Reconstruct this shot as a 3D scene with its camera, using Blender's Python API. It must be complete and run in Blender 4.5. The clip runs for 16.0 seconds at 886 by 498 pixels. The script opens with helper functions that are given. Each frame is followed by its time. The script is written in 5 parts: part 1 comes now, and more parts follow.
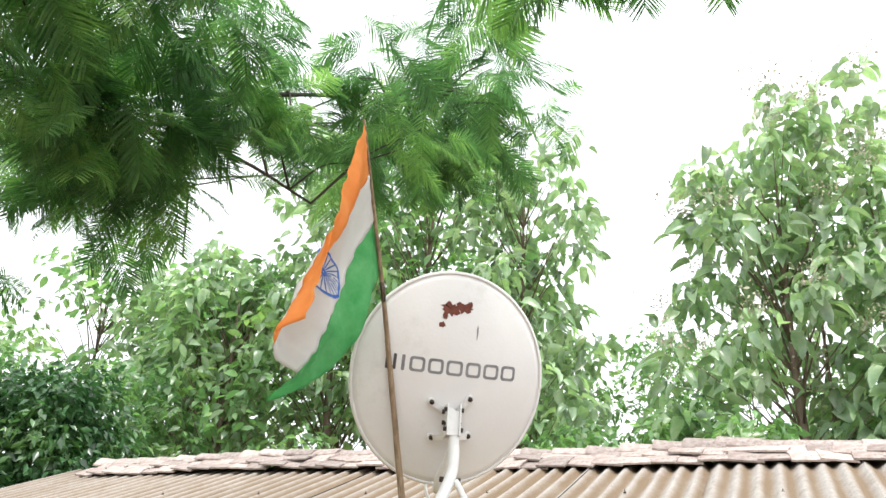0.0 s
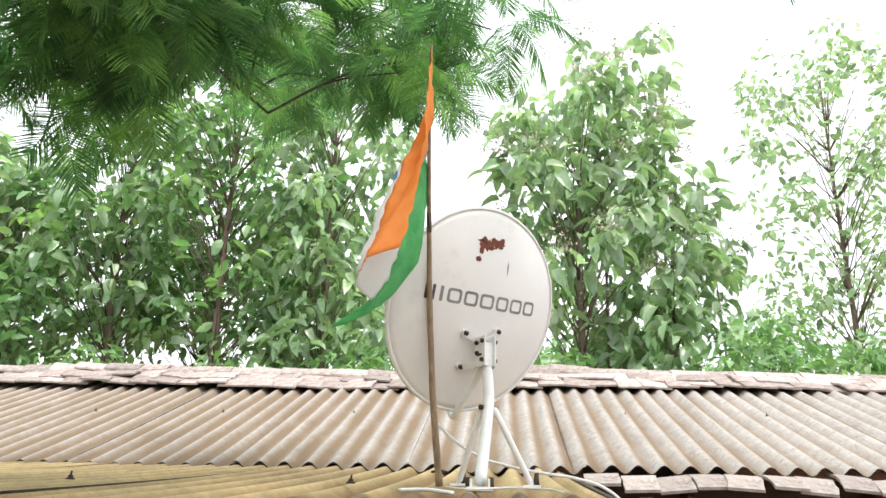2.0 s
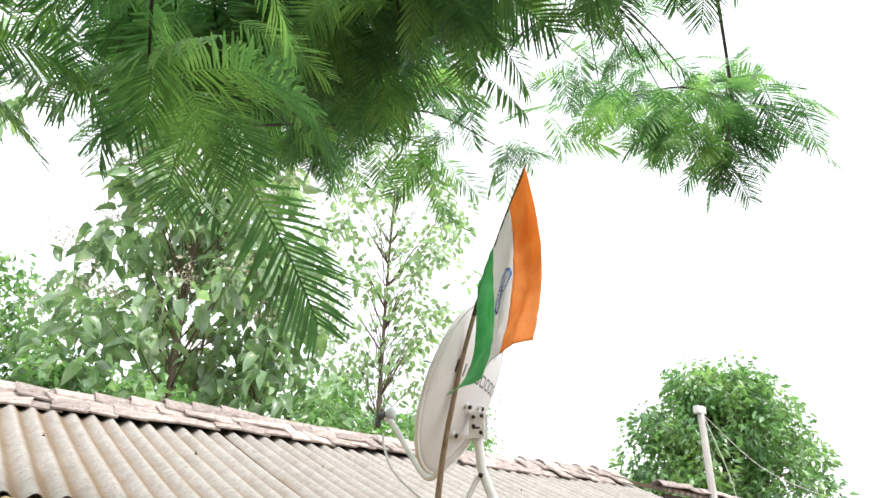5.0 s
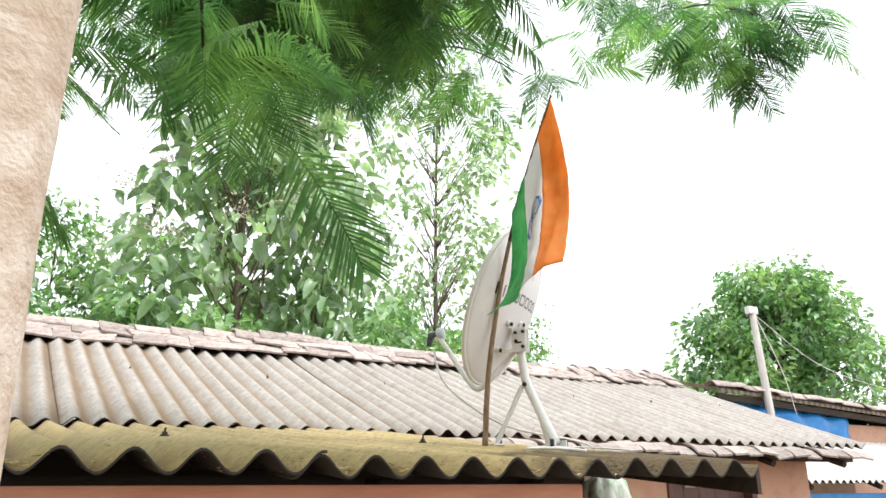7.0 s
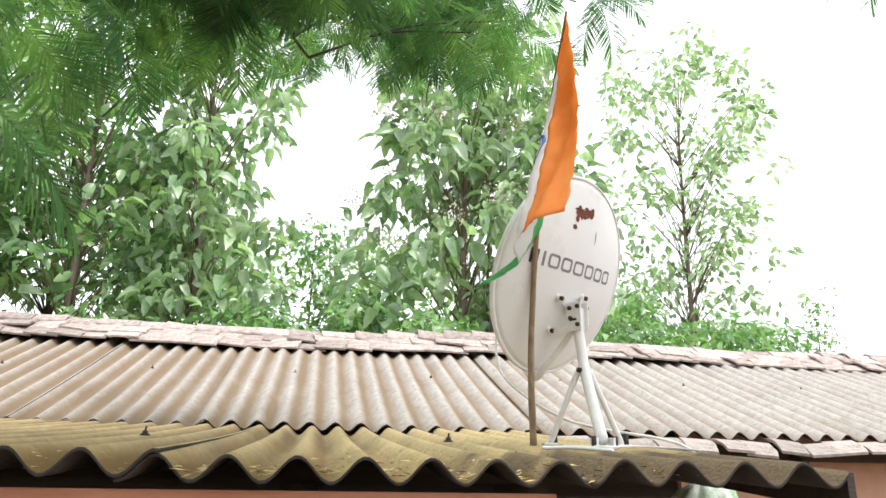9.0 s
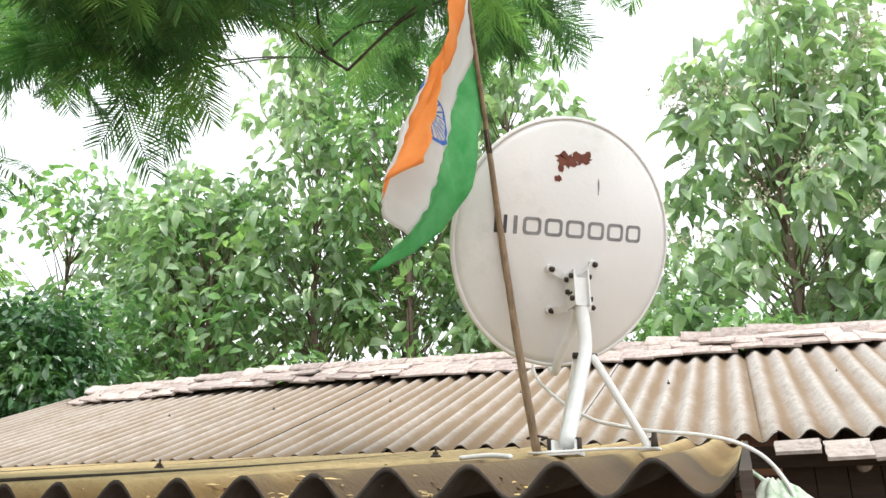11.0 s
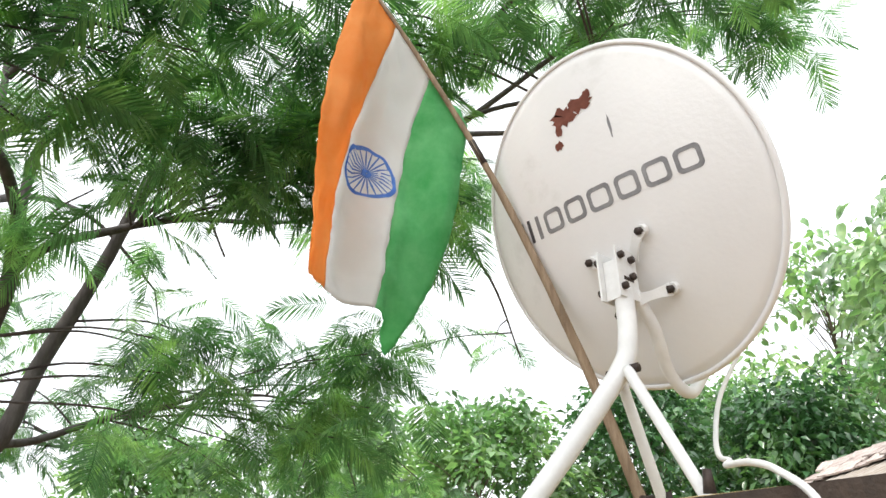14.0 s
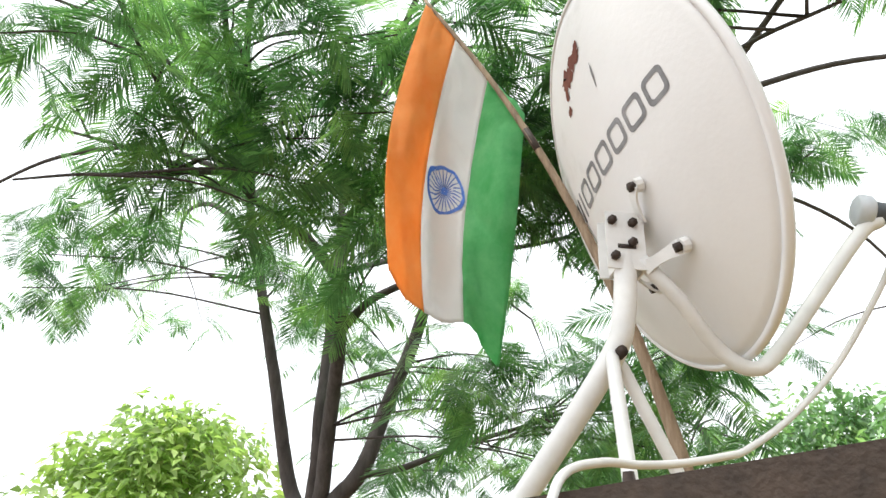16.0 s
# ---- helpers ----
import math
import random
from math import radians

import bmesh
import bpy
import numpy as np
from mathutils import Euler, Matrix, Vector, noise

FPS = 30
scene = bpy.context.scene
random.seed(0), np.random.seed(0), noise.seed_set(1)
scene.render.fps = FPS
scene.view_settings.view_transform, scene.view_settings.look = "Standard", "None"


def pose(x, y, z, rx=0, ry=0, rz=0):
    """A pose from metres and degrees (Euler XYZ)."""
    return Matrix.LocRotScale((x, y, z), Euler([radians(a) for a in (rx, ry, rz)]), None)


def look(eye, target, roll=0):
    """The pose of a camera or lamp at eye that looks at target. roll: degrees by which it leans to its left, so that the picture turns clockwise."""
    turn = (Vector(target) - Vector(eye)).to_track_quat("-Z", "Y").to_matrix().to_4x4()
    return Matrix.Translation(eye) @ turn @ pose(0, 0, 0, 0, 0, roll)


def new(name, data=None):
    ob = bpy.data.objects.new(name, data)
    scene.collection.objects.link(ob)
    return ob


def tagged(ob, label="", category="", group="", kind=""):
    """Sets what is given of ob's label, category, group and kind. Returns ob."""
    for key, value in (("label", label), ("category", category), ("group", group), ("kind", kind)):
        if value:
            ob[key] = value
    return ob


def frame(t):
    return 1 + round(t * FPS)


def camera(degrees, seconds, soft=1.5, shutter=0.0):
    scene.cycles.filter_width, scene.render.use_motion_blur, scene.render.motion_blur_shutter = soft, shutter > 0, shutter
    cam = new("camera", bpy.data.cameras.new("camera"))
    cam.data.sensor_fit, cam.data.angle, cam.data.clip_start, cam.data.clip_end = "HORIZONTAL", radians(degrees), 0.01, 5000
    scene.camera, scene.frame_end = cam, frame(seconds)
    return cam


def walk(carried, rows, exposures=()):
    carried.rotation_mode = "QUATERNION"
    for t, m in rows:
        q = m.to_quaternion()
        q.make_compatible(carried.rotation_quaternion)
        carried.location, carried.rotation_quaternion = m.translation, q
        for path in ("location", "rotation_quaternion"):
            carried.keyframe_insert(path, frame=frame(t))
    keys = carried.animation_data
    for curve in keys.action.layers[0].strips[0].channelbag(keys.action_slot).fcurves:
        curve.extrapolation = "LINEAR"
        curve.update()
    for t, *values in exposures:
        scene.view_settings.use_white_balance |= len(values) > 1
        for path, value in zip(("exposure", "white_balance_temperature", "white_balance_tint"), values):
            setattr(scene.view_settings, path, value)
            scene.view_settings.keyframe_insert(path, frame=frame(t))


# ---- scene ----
cam = camera(59.18, 16.0)
PATH = [
    (0, (0.997, -2.345, 1.811), (0.260, -0.691, 2.662), 3.42),
    (0.5, (0.837, -2.487, 1.800), (0.184, -0.765, 2.581), 4.65),
    (1, (0.652, -2.584, 1.807), (0.178, -0.774, 2.515), 4.15),
    (1.5, (0.347, -2.641, 1.814), (0.068, -0.787, 2.509), 2.51),
    (2, (0.075, -2.605, 1.810), (-0.076, -0.731, 2.494), 1.11),
    (2.5, (-0.240, -2.505, 1.791), (-0.167, -0.643, 2.519), 1.72),
    (3, (-0.580, -2.434, 1.819), (-0.146, -0.651, 2.614), -1.52),
    (3.5, (-0.861, -2.441, 1.798), (-0.235, -0.737, 2.637), -2.59),
    (3.7, (-1.014, -2.433, 1.803), (-0.325, -0.752, 2.639), -1.32),
    (5.8, (-2.153, -2.487, 1.787), (-0.985, -1.018, 2.478), 0.56),
    (6, (-2.194, -2.508, 1.784), (-1.003, -1.030, 2.414), 0.40),
    (6.5, (-2.126, -2.575, 1.781), (-0.927, -1.093, 2.388), -1.30),
    (7, (-1.924, -2.681, 1.766), (-0.968, -1.030, 2.366), -0.60),
    (7.5, (-1.734, -2.741, 1.784), (-0.892, -1.026, 2.378), 0.20),
    (8, (-1.489, -2.687, 1.767), (-0.799, -0.907, 2.362), 1.31),
    (8.5, (-1.180, -2.647, 1.768), (-0.677, -0.805, 2.365), 0.67),
    (8.7, (-1.053, -2.619, 1.774), (-0.641, -0.758, 2.380), 0.74),
    (10.8, (0.290, -2.141, 1.790), (-0.236, -0.324, 2.439), -1.25),
    (11, (0.403, -2.070, 1.776), (-0.264, -0.307, 2.443), -0.45),
    (11.5, (0.674, -1.909, 1.789), (-0.302, -0.318, 2.506), 0.03),
    (12, (0.877, -1.652, 1.769), (-0.198, -0.132, 2.501), -1.81),
    (12.5, (1.072, -1.408, 1.768), (-0.306, -0.189, 2.553), -1.19),
    (13, (1.212, -1.124, 1.758), (-0.354, -0.183, 2.573), -2.02),
    (13.5, (1.277, -0.819, 1.776), (-0.429, -0.222, 2.633), -1.99),
    (14, (1.326, -0.536, 1.787), (-0.447, -0.250, 2.667), -1.85),
    (14.5, (1.234, -0.251, 1.769), (-0.544, -0.349, 2.678), -0.38),
    (15, (1.213, -0.020, 1.808), (-0.522, -0.402, 2.726), 2.11),
    (15.5, (1.216, 0.183, 1.816), (-0.448, -0.462, 2.719), 2.09),
    (16, (1.146, 0.301, 1.802), (-0.421, -0.553, 2.705), 2.22),
]
walk(cam, [(t, look(eye, target, roll)) for t, eye, target, roll in PATH])

# ---- world and light ----
world = bpy.data.worlds.new("sky")
scene.world = world
world.use_nodes = True
wn, wl = world.node_tree.nodes, world.node_tree.links
sky = wn.new("ShaderNodeTexSky")
sky.sky_type, sky.sun_disc = "NISHITA", False
sky.sun_elevation, sky.sun_rotation = radians(65), radians(140)
sky.dust_density, sky.air_density = 4.0, 1.0
dim = wn.new("ShaderNodeMix")
dim.data_type, dim.blend_type = "RGBA", "MULTIPLY"
dim.inputs[0].default_value = 1.0
dim.inputs[7].default_value = (0.1, 0.1, 0.1, 1)
cover = wn.new("ShaderNodeMix")          # bright thin cloud over the blue
cover.data_type = "RGBA"
cover.inputs[0].default_value = 0.86
cover.inputs[7].default_value = (1.22, 1.255, 1.30, 1)
wl.new(sky.outputs[0], dim.inputs[6])
wl.new(dim.outputs[2], cover.inputs[6])
wl.new(cover.outputs[2], wn["Background"].inputs[0])
wn["Background"].inputs[1].default_value = 1.0

sun = new("sun", bpy.data.lights.new("sun", "SUN"))
sun.data.energy, sun.data.angle, sun.data.color = 1.5, radians(12), (1.0, 0.96, 0.9)
sun.matrix_world = look((0, 0, 20), (-5.0, 6.0, 3.0))
scene.view_settings.exposure = 0.85


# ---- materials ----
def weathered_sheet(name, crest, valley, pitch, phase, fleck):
    """Weathered cement sheet with dark lichen flecks, in mottled bands paler near the crests and browner along the
    troughs.
    """
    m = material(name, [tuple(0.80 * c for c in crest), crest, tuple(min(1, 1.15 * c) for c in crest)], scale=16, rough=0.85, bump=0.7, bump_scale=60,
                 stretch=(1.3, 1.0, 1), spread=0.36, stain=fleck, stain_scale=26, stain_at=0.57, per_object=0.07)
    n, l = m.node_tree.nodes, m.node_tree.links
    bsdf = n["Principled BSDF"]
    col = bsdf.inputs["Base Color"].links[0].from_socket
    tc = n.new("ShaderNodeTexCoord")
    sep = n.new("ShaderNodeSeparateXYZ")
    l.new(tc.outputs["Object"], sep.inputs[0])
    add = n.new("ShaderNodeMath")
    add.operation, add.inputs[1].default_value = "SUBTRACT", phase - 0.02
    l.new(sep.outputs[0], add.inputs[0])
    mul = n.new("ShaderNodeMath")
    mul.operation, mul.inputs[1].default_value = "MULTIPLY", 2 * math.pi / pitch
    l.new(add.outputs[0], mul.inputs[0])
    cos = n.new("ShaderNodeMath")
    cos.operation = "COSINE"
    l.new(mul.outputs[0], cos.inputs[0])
    mottle = n.new("ShaderNodeTexNoise")
    mottle.inputs["Scale"].default_value, mottle.inputs["Detail"].default_value, mottle.inputs["Roughness"].default_value = 3.0, 10, 0.72
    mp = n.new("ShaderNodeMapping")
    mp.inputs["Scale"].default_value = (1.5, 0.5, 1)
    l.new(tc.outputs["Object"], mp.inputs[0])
    l.new(mp.outputs[0], mottle.inputs["Vector"])
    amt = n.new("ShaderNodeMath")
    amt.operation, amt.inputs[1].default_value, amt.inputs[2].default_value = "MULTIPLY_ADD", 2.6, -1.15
    l.new(mottle.outputs[0], amt.inputs[0])
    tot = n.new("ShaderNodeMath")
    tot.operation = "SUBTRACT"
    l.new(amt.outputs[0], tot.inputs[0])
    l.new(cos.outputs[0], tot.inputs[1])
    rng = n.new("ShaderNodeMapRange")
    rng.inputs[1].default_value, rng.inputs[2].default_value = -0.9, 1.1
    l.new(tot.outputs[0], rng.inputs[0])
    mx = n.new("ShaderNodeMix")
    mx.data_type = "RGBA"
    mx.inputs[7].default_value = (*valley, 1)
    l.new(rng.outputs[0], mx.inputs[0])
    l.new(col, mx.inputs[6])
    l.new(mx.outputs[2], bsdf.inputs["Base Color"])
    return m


def material(name, colors, scale=6.0, rough=0.8, bump=0.3, bump_scale=40.0, metal=0.0, spread=0.5, stretch=(1, 1, 1),
             stain=None, stain_scale=2.0, stain_at=0.55, through_light=None, per_object=0.0, coords="Object"):
    """A grained surface: a ramp over fine noise, larger stains on top, relief, and light let through for leaves and cloth."""
    m = bpy.data.materials.new(name)
    m.use_nodes = True
    n, l = m.node_tree.nodes, m.node_tree.links
    bsdf, out = n["Principled BSDF"], n["Material Output"]
    tc = n.new("ShaderNodeTexCoord")
    mp = n.new("ShaderNodeMapping")
    mp.inputs["Scale"].default_value = stretch
    l.new(tc.outputs[coords], mp.inputs[0])
    tex = n.new("ShaderNodeTexNoise")
    tex.inputs["Scale"].default_value, tex.inputs["Detail"].default_value, tex.inputs["Roughness"].default_value = scale, 8, 0.65
    l.new(mp.outputs[0], tex.inputs["Vector"])
    ramp = n.new("ShaderNodeValToRGB")
    e = ramp.color_ramp.elements
    e[0].position, e[1].position = 0.5 - spread / 2, 0.5 + spread / 2
    e[0].color, e[1].color = (*colors[0], 1), (*colors[-1], 1)
    for i, c in enumerate(colors[1:-1]):
        e.new(0.5 - spread / 2 + spread * (i + 1) / (len(colors) - 1)).color = (*c, 1)
    l.new(tex.outputs[0], ramp.inputs[0])
    col = ramp.outputs[0]
    if stain:
        t2 = n.new("ShaderNodeTexNoise")
        t2.inputs["Scale"].default_value, t2.inputs["Detail"].default_value = stain_scale, 6
        t2.inputs["Roughness"].default_value = 0.7
        l.new(mp.outputs[0], t2.inputs["Vector"])
        r2 = n.new("ShaderNodeMapRange")
        r2.inputs[1].default_value, r2.inputs[2].default_value = stain_at, stain_at + 0.18
        l.new(t2.outputs[0], r2.inputs[0])
        mx = n.new("ShaderNodeMix")
        mx.data_type = "RGBA"
        mx.inputs[7].default_value = (*stain, 1)
        l.new(r2.outputs[0], mx.inputs[0])
        l.new(col, mx.inputs[6])
        col = mx.outputs[2]
    if per_object:
        info = n.new("ShaderNodeObjectInfo" if per_object > 0 else "ShaderNodeNewGeometry")
        r3 = n.new("ShaderNodeMapRange")
        r3.inputs[3].default_value, r3.inputs[4].default_value = 1 - abs(per_object), 1 + abs(per_object)
        l.new(info.outputs["Random" if per_object > 0 else "Random Per Island"], r3.inputs[0])
        hs = n.new("ShaderNodeHueSaturation")
        l.new(r3.outputs[0], hs.inputs["Value"])
        l.new(col, hs.inputs["Color"])
        col = hs.outputs[0]
    l.new(col, bsdf.inputs["Base Color"])
    bsdf.inputs["Roughness"].default_value, bsdf.inputs["Metallic"].default_value = rough, metal
    if bump:
        b = n.new("ShaderNodeBump")
        b.inputs["Strength"].default_value, b.inputs["Distance"].default_value = bump, 0.01
        t3 = n.new("ShaderNodeTexNoise")
        t3.inputs["Scale"].default_value, t3.inputs["Detail"].default_value = bump_scale, 6
        l.new(mp.outputs[0], t3.inputs["Vector"])
        l.new(t3.outputs[0], b.inputs["Height"])
        l.new(b.outputs[0], bsdf.inputs["Normal"])
    if through_light:
        amount, tint = through_light
        tr = n.new("ShaderNodeBsdfTranslucent")
        gain = n.new("ShaderNodeMix")
        gain.data_type, gain.blend_type = "RGBA", "MULTIPLY"
        gain.inputs[0].default_value = 1.0
        gain.inputs[7].default_value = (*tint, 1)
        l.new(col, gain.inputs[6])
        l.new(gain.outputs[2], tr.inputs[0])
        ms = n.new("ShaderNodeMixShader")
        ms.inputs[0].default_value = amount
        l.new(bsdf.outputs[0], ms.inputs[1])
        l.new(tr.outputs[0], ms.inputs[2])
        l.new(ms.outputs[0], out.inputs[0])
    return m


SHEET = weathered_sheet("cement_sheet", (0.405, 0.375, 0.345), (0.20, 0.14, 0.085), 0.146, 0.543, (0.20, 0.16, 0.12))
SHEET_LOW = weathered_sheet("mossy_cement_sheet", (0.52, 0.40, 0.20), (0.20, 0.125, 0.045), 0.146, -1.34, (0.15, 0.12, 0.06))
# cement darkened to hold the shade under the sheets in its colour
UNDER_SHADE = material("cement_in_shade", [(0.018, 0.015, 0.013), (0.06, 0.05, 0.042)], scale=9, rough=0.95, bump=0.3)
SHEET_FAR = material("pale_cement_sheet", [(0.40, 0.38, 0.35), (0.62, 0.60, 0.57)], scale=5, stretch=(1, 0.4, 1), stain=(0.3, 0.27, 0.24))
CLAY = material("old_clay_tile", [(0.28, 0.20, 0.175), (0.43, 0.36, 0.325), (0.58, 0.52, 0.48)], scale=12, rough=0.9, bump=0.7, bump_scale=70, spread=0.4,
                stain=(0.13, 0.08, 0.065), stain_scale=10, stain_at=0.54, per_object=0.30)
LIME = material("limewashed_tile", [(0.26, 0.21, 0.18), (0.46, 0.41, 0.38)], scale=14, rough=0.9, bump=0.6, stain=(0.13, 0.10, 0.08), stain_scale=9,
                stain_at=0.52, per_object=0.25)
TIMBER = material("dark_timber", [(0.022, 0.016, 0.012), (0.075, 0.05, 0.035)], scale=8, stretch=(0.3, 3, 3))
RED_BEAM = material("red_painted_beam", [(0.40, 0.15, 0.085), (0.60, 0.29, 0.18)], scale=7, stretch=(0.5, 3, 3), stain=(0.06, 0.03, 0.02))
PLASTER = material("peach_plaster", [(0.55, 0.30, 0.20), (0.68, 0.42, 0.30)], scale=4, bump=0.2, stain=(0.35, 0.2, 0.14), stain_scale=2)
DOOR = material("brown_door_paint", [(0.10, 0.04, 0.03), (0.16, 0.07, 0.05)], scale=6, rough=0.5, stretch=(3, 3, 0.4))
DISH = material("weathered_white_paint", [(0.77, 0.77, 0.77), (0.86, 0.86, 0.86)], scale=7, rough=0.45, bump=0.06, bump_scale=90, spread=0.8,
                stain=(0.66, 0.66, 0.64), stain_scale=3.0, stain_at=0.6)
TUBE = material("white_tube_paint", [(0.70, 0.70, 0.69), (0.84, 0.84, 0.83)], scale=20, rough=0.4, bump=0.1, stain=(0.34, 0.25, 0.18), stain_scale=14,
                stain_at=0.68)
RUST = material("rust", [(0.10, 0.03, 0.02), (0.22, 0.075, 0.05)], scale=40, rough=0.95, bump=0.4)
PRINT = material("faded_grey_print", [(0.12, 0.12, 0.13), (0.34, 0.34, 0.35)], scale=18, rough=0.6, bump=0.0)
PRINT_DARK = material("dark_print", [(0.035, 0.035, 0.04), (0.09, 0.09, 0.10)], scale=18, rough=0.6, bump=0.0)
STEEL = material("rusty_bolt", [(0.02, 0.017, 0.015), (0.08, 0.055, 0.045)], scale=60, rough=0.6, metal=0.4)
CABLE = material("white_cable", [(0.66, 0.65, 0.63), (0.8, 0.79, 0.77)], scale=12, rough=0.5, bump=0.05)
LNB = material("grey_plastic", [(0.50, 0.53, 0.57), (0.62, 0.65, 0.68)], scale=20, rough=0.4, bump=0.03)
LNB_DARK = material("dark_plastic", [(0.05, 0.06, 0.07), (0.10, 0.11, 0.12)], scale=20, rough=0.5, bump=0.03)
CANE = material("cane_pole", [(0.13, 0.085, 0.05), (0.27, 0.19, 0.12), (0.40, 0.30, 0.20)], scale=14, rough=0.7, bump=0.5, stretch=(4, 4, 0.5))
ORANGE = material("orange_cloth", [(0.90, 0.37, 0.08), (0.97, 0.53, 0.20)], scale=9, rough=0.9, bump=0.25, bump_scale=500, through_light=(0.6, (1.1, 1.15, 1.3)))
WHITE = material("white_cloth", [(0.85, 0.85, 0.85), (0.91, 0.91, 0.91)], scale=9, rough=0.9, bump=0.25, bump_scale=500, through_light=(0.6, (1, 1, 1)))
GREEN = material("green_cloth", [(0.07, 0.44, 0.13), (0.28, 0.68, 0.34)], scale=9, rough=0.9, bump=0.25, bump_scale=500, through_light=(0.6, (1.5, 1.2, 1.5)))
BLUE = material("blue_print", [(0.03, 0.10, 0.42), (0.10, 0.24, 0.60)], scale=30, rough=0.8, bump=0.0)
TARP = material("blue_tarpaulin", [(0.01, 0.17, 0.55), (0.03, 0.32, 0.75)], scale=5, rough=0.35, bump=0.6, bump_scale=7)
BARK = material("smooth_grey_bark", [(0.50, 0.36, 0.26), (0.66, 0.54, 0.44), (0.80, 0.71, 0.62)], scale=17, rough=0.9, bump=0.35, bump_scale=150,
                spread=0.36, stretch=(1.0, 1.0, 1.5), stain=(0.30, 0.18, 0.11), stain_scale=70, stain_at=0.60)
BARK_DARK = material("dark_bark", [(0.045, 0.038, 0.037), (0.125, 0.11, 0.105)], scale=14, rough=0.9, bump=0.6, stretch=(2, 2, 0.6))
BARK_MID = material("brown_bark", [(0.10, 0.065, 0.045), (0.25, 0.19, 0.15)], scale=10, rough=0.9, bump=0.6, stretch=(2, 2, 0.5))
FROND = material("feathery_leaf", [(0.036, 0.092, 0.048), (0.085, 0.20, 0.080), (0.26, 0.45, 0.15)], scale=3.2, rough=0.42, bump=0.0, spread=0.36,
                 through_light=(0.46, (1.8, 1.9, 1.25)), per_object=-0.18)
TEAK = material("broad_leaf", [(0.12, 0.21, 0.125), (0.30, 0.42, 0.255), (0.56, 0.65, 0.42)], scale=2.0, rough=0.30, bump=0.0, spread=0.5,
                through_light=(0.35, (1.5, 1.7, 1.0)), per_object=-0.40)
LEAF = material("small_leaf", [(0.042, 0.115, 0.060), (0.175, 0.31, 0.135), (0.44, 0.57, 0.25)], scale=0.9, rough=0.30, bump=0.0, spread=0.5,
                through_light=(0.4, (1.5, 1.7, 1.0)), per_object=-0.45)
YOUNG = material("young_yellow_green_leaf", [(0.10, 0.19, 0.07), (0.30, 0.43, 0.15), (0.52, 0.62, 0.24)], scale=0.9, rough=0.36, bump=0.0, spread=0.5,
                 through_light=(0.45, (1.4, 1.5, 0.9)), per_object=-0.4)
# small leaf with the shade of dense foliage put into its colour
SHADED_LEAF = material("shaded_glossy_leaf", [(0.018, 0.056, 0.028), (0.064, 0.155, 0.062), (0.22, 0.36, 0.12)], scale=0.9, rough=0.30, bump=0.0, spread=0.5,
                     through_light=(0.3, (1.5, 1.7, 1.0)), per_object=-0.5)
for m in (TEAK, LEAF, SHADED_LEAF):
    m.node_tree.nodes["Principled BSDF"].inputs["Specular IOR Level"].default_value = 0.9      # waxy sheen
BLOSSOM = material("pale_blossom", [(0.42, 0.40, 0.28), (0.62, 0.58, 0.46)], scale=20, rough=0.9, bump=0.0)
EARTH = material("trodden_earth", [(0.13, 0.09, 0.06), (0.26, 0.19, 0.13)], scale=1.5, rough=1.0, bump=0.6, bump_scale=14, stain=(0.06, 0.09, 0.03), stain_scale=0.4)
SACK = material("woven_sack", [(0.50, 0.58, 0.46), (0.78, 0.80, 0.74)], scale=9, rough=0.6, bump=0.4, bump_scale=120, stretch=(3, 3, 0.6), stain=(0.12, 0.34, 0.10), stain_scale=7, stain_at=0.5)
STRAW = material("dry_leaf_litter", [(0.34, 0.24, 0.09), (0.62, 0.50, 0.26)], scale=30, rough=0.9, bump=0.0, per_object=-0.4)
POST = material("weathered_grey_wood", [(0.34, 0.31, 0.28), (0.56, 0.53, 0.50)], scale=9, stretch=(3, 3, 0.3), bump=0.5)


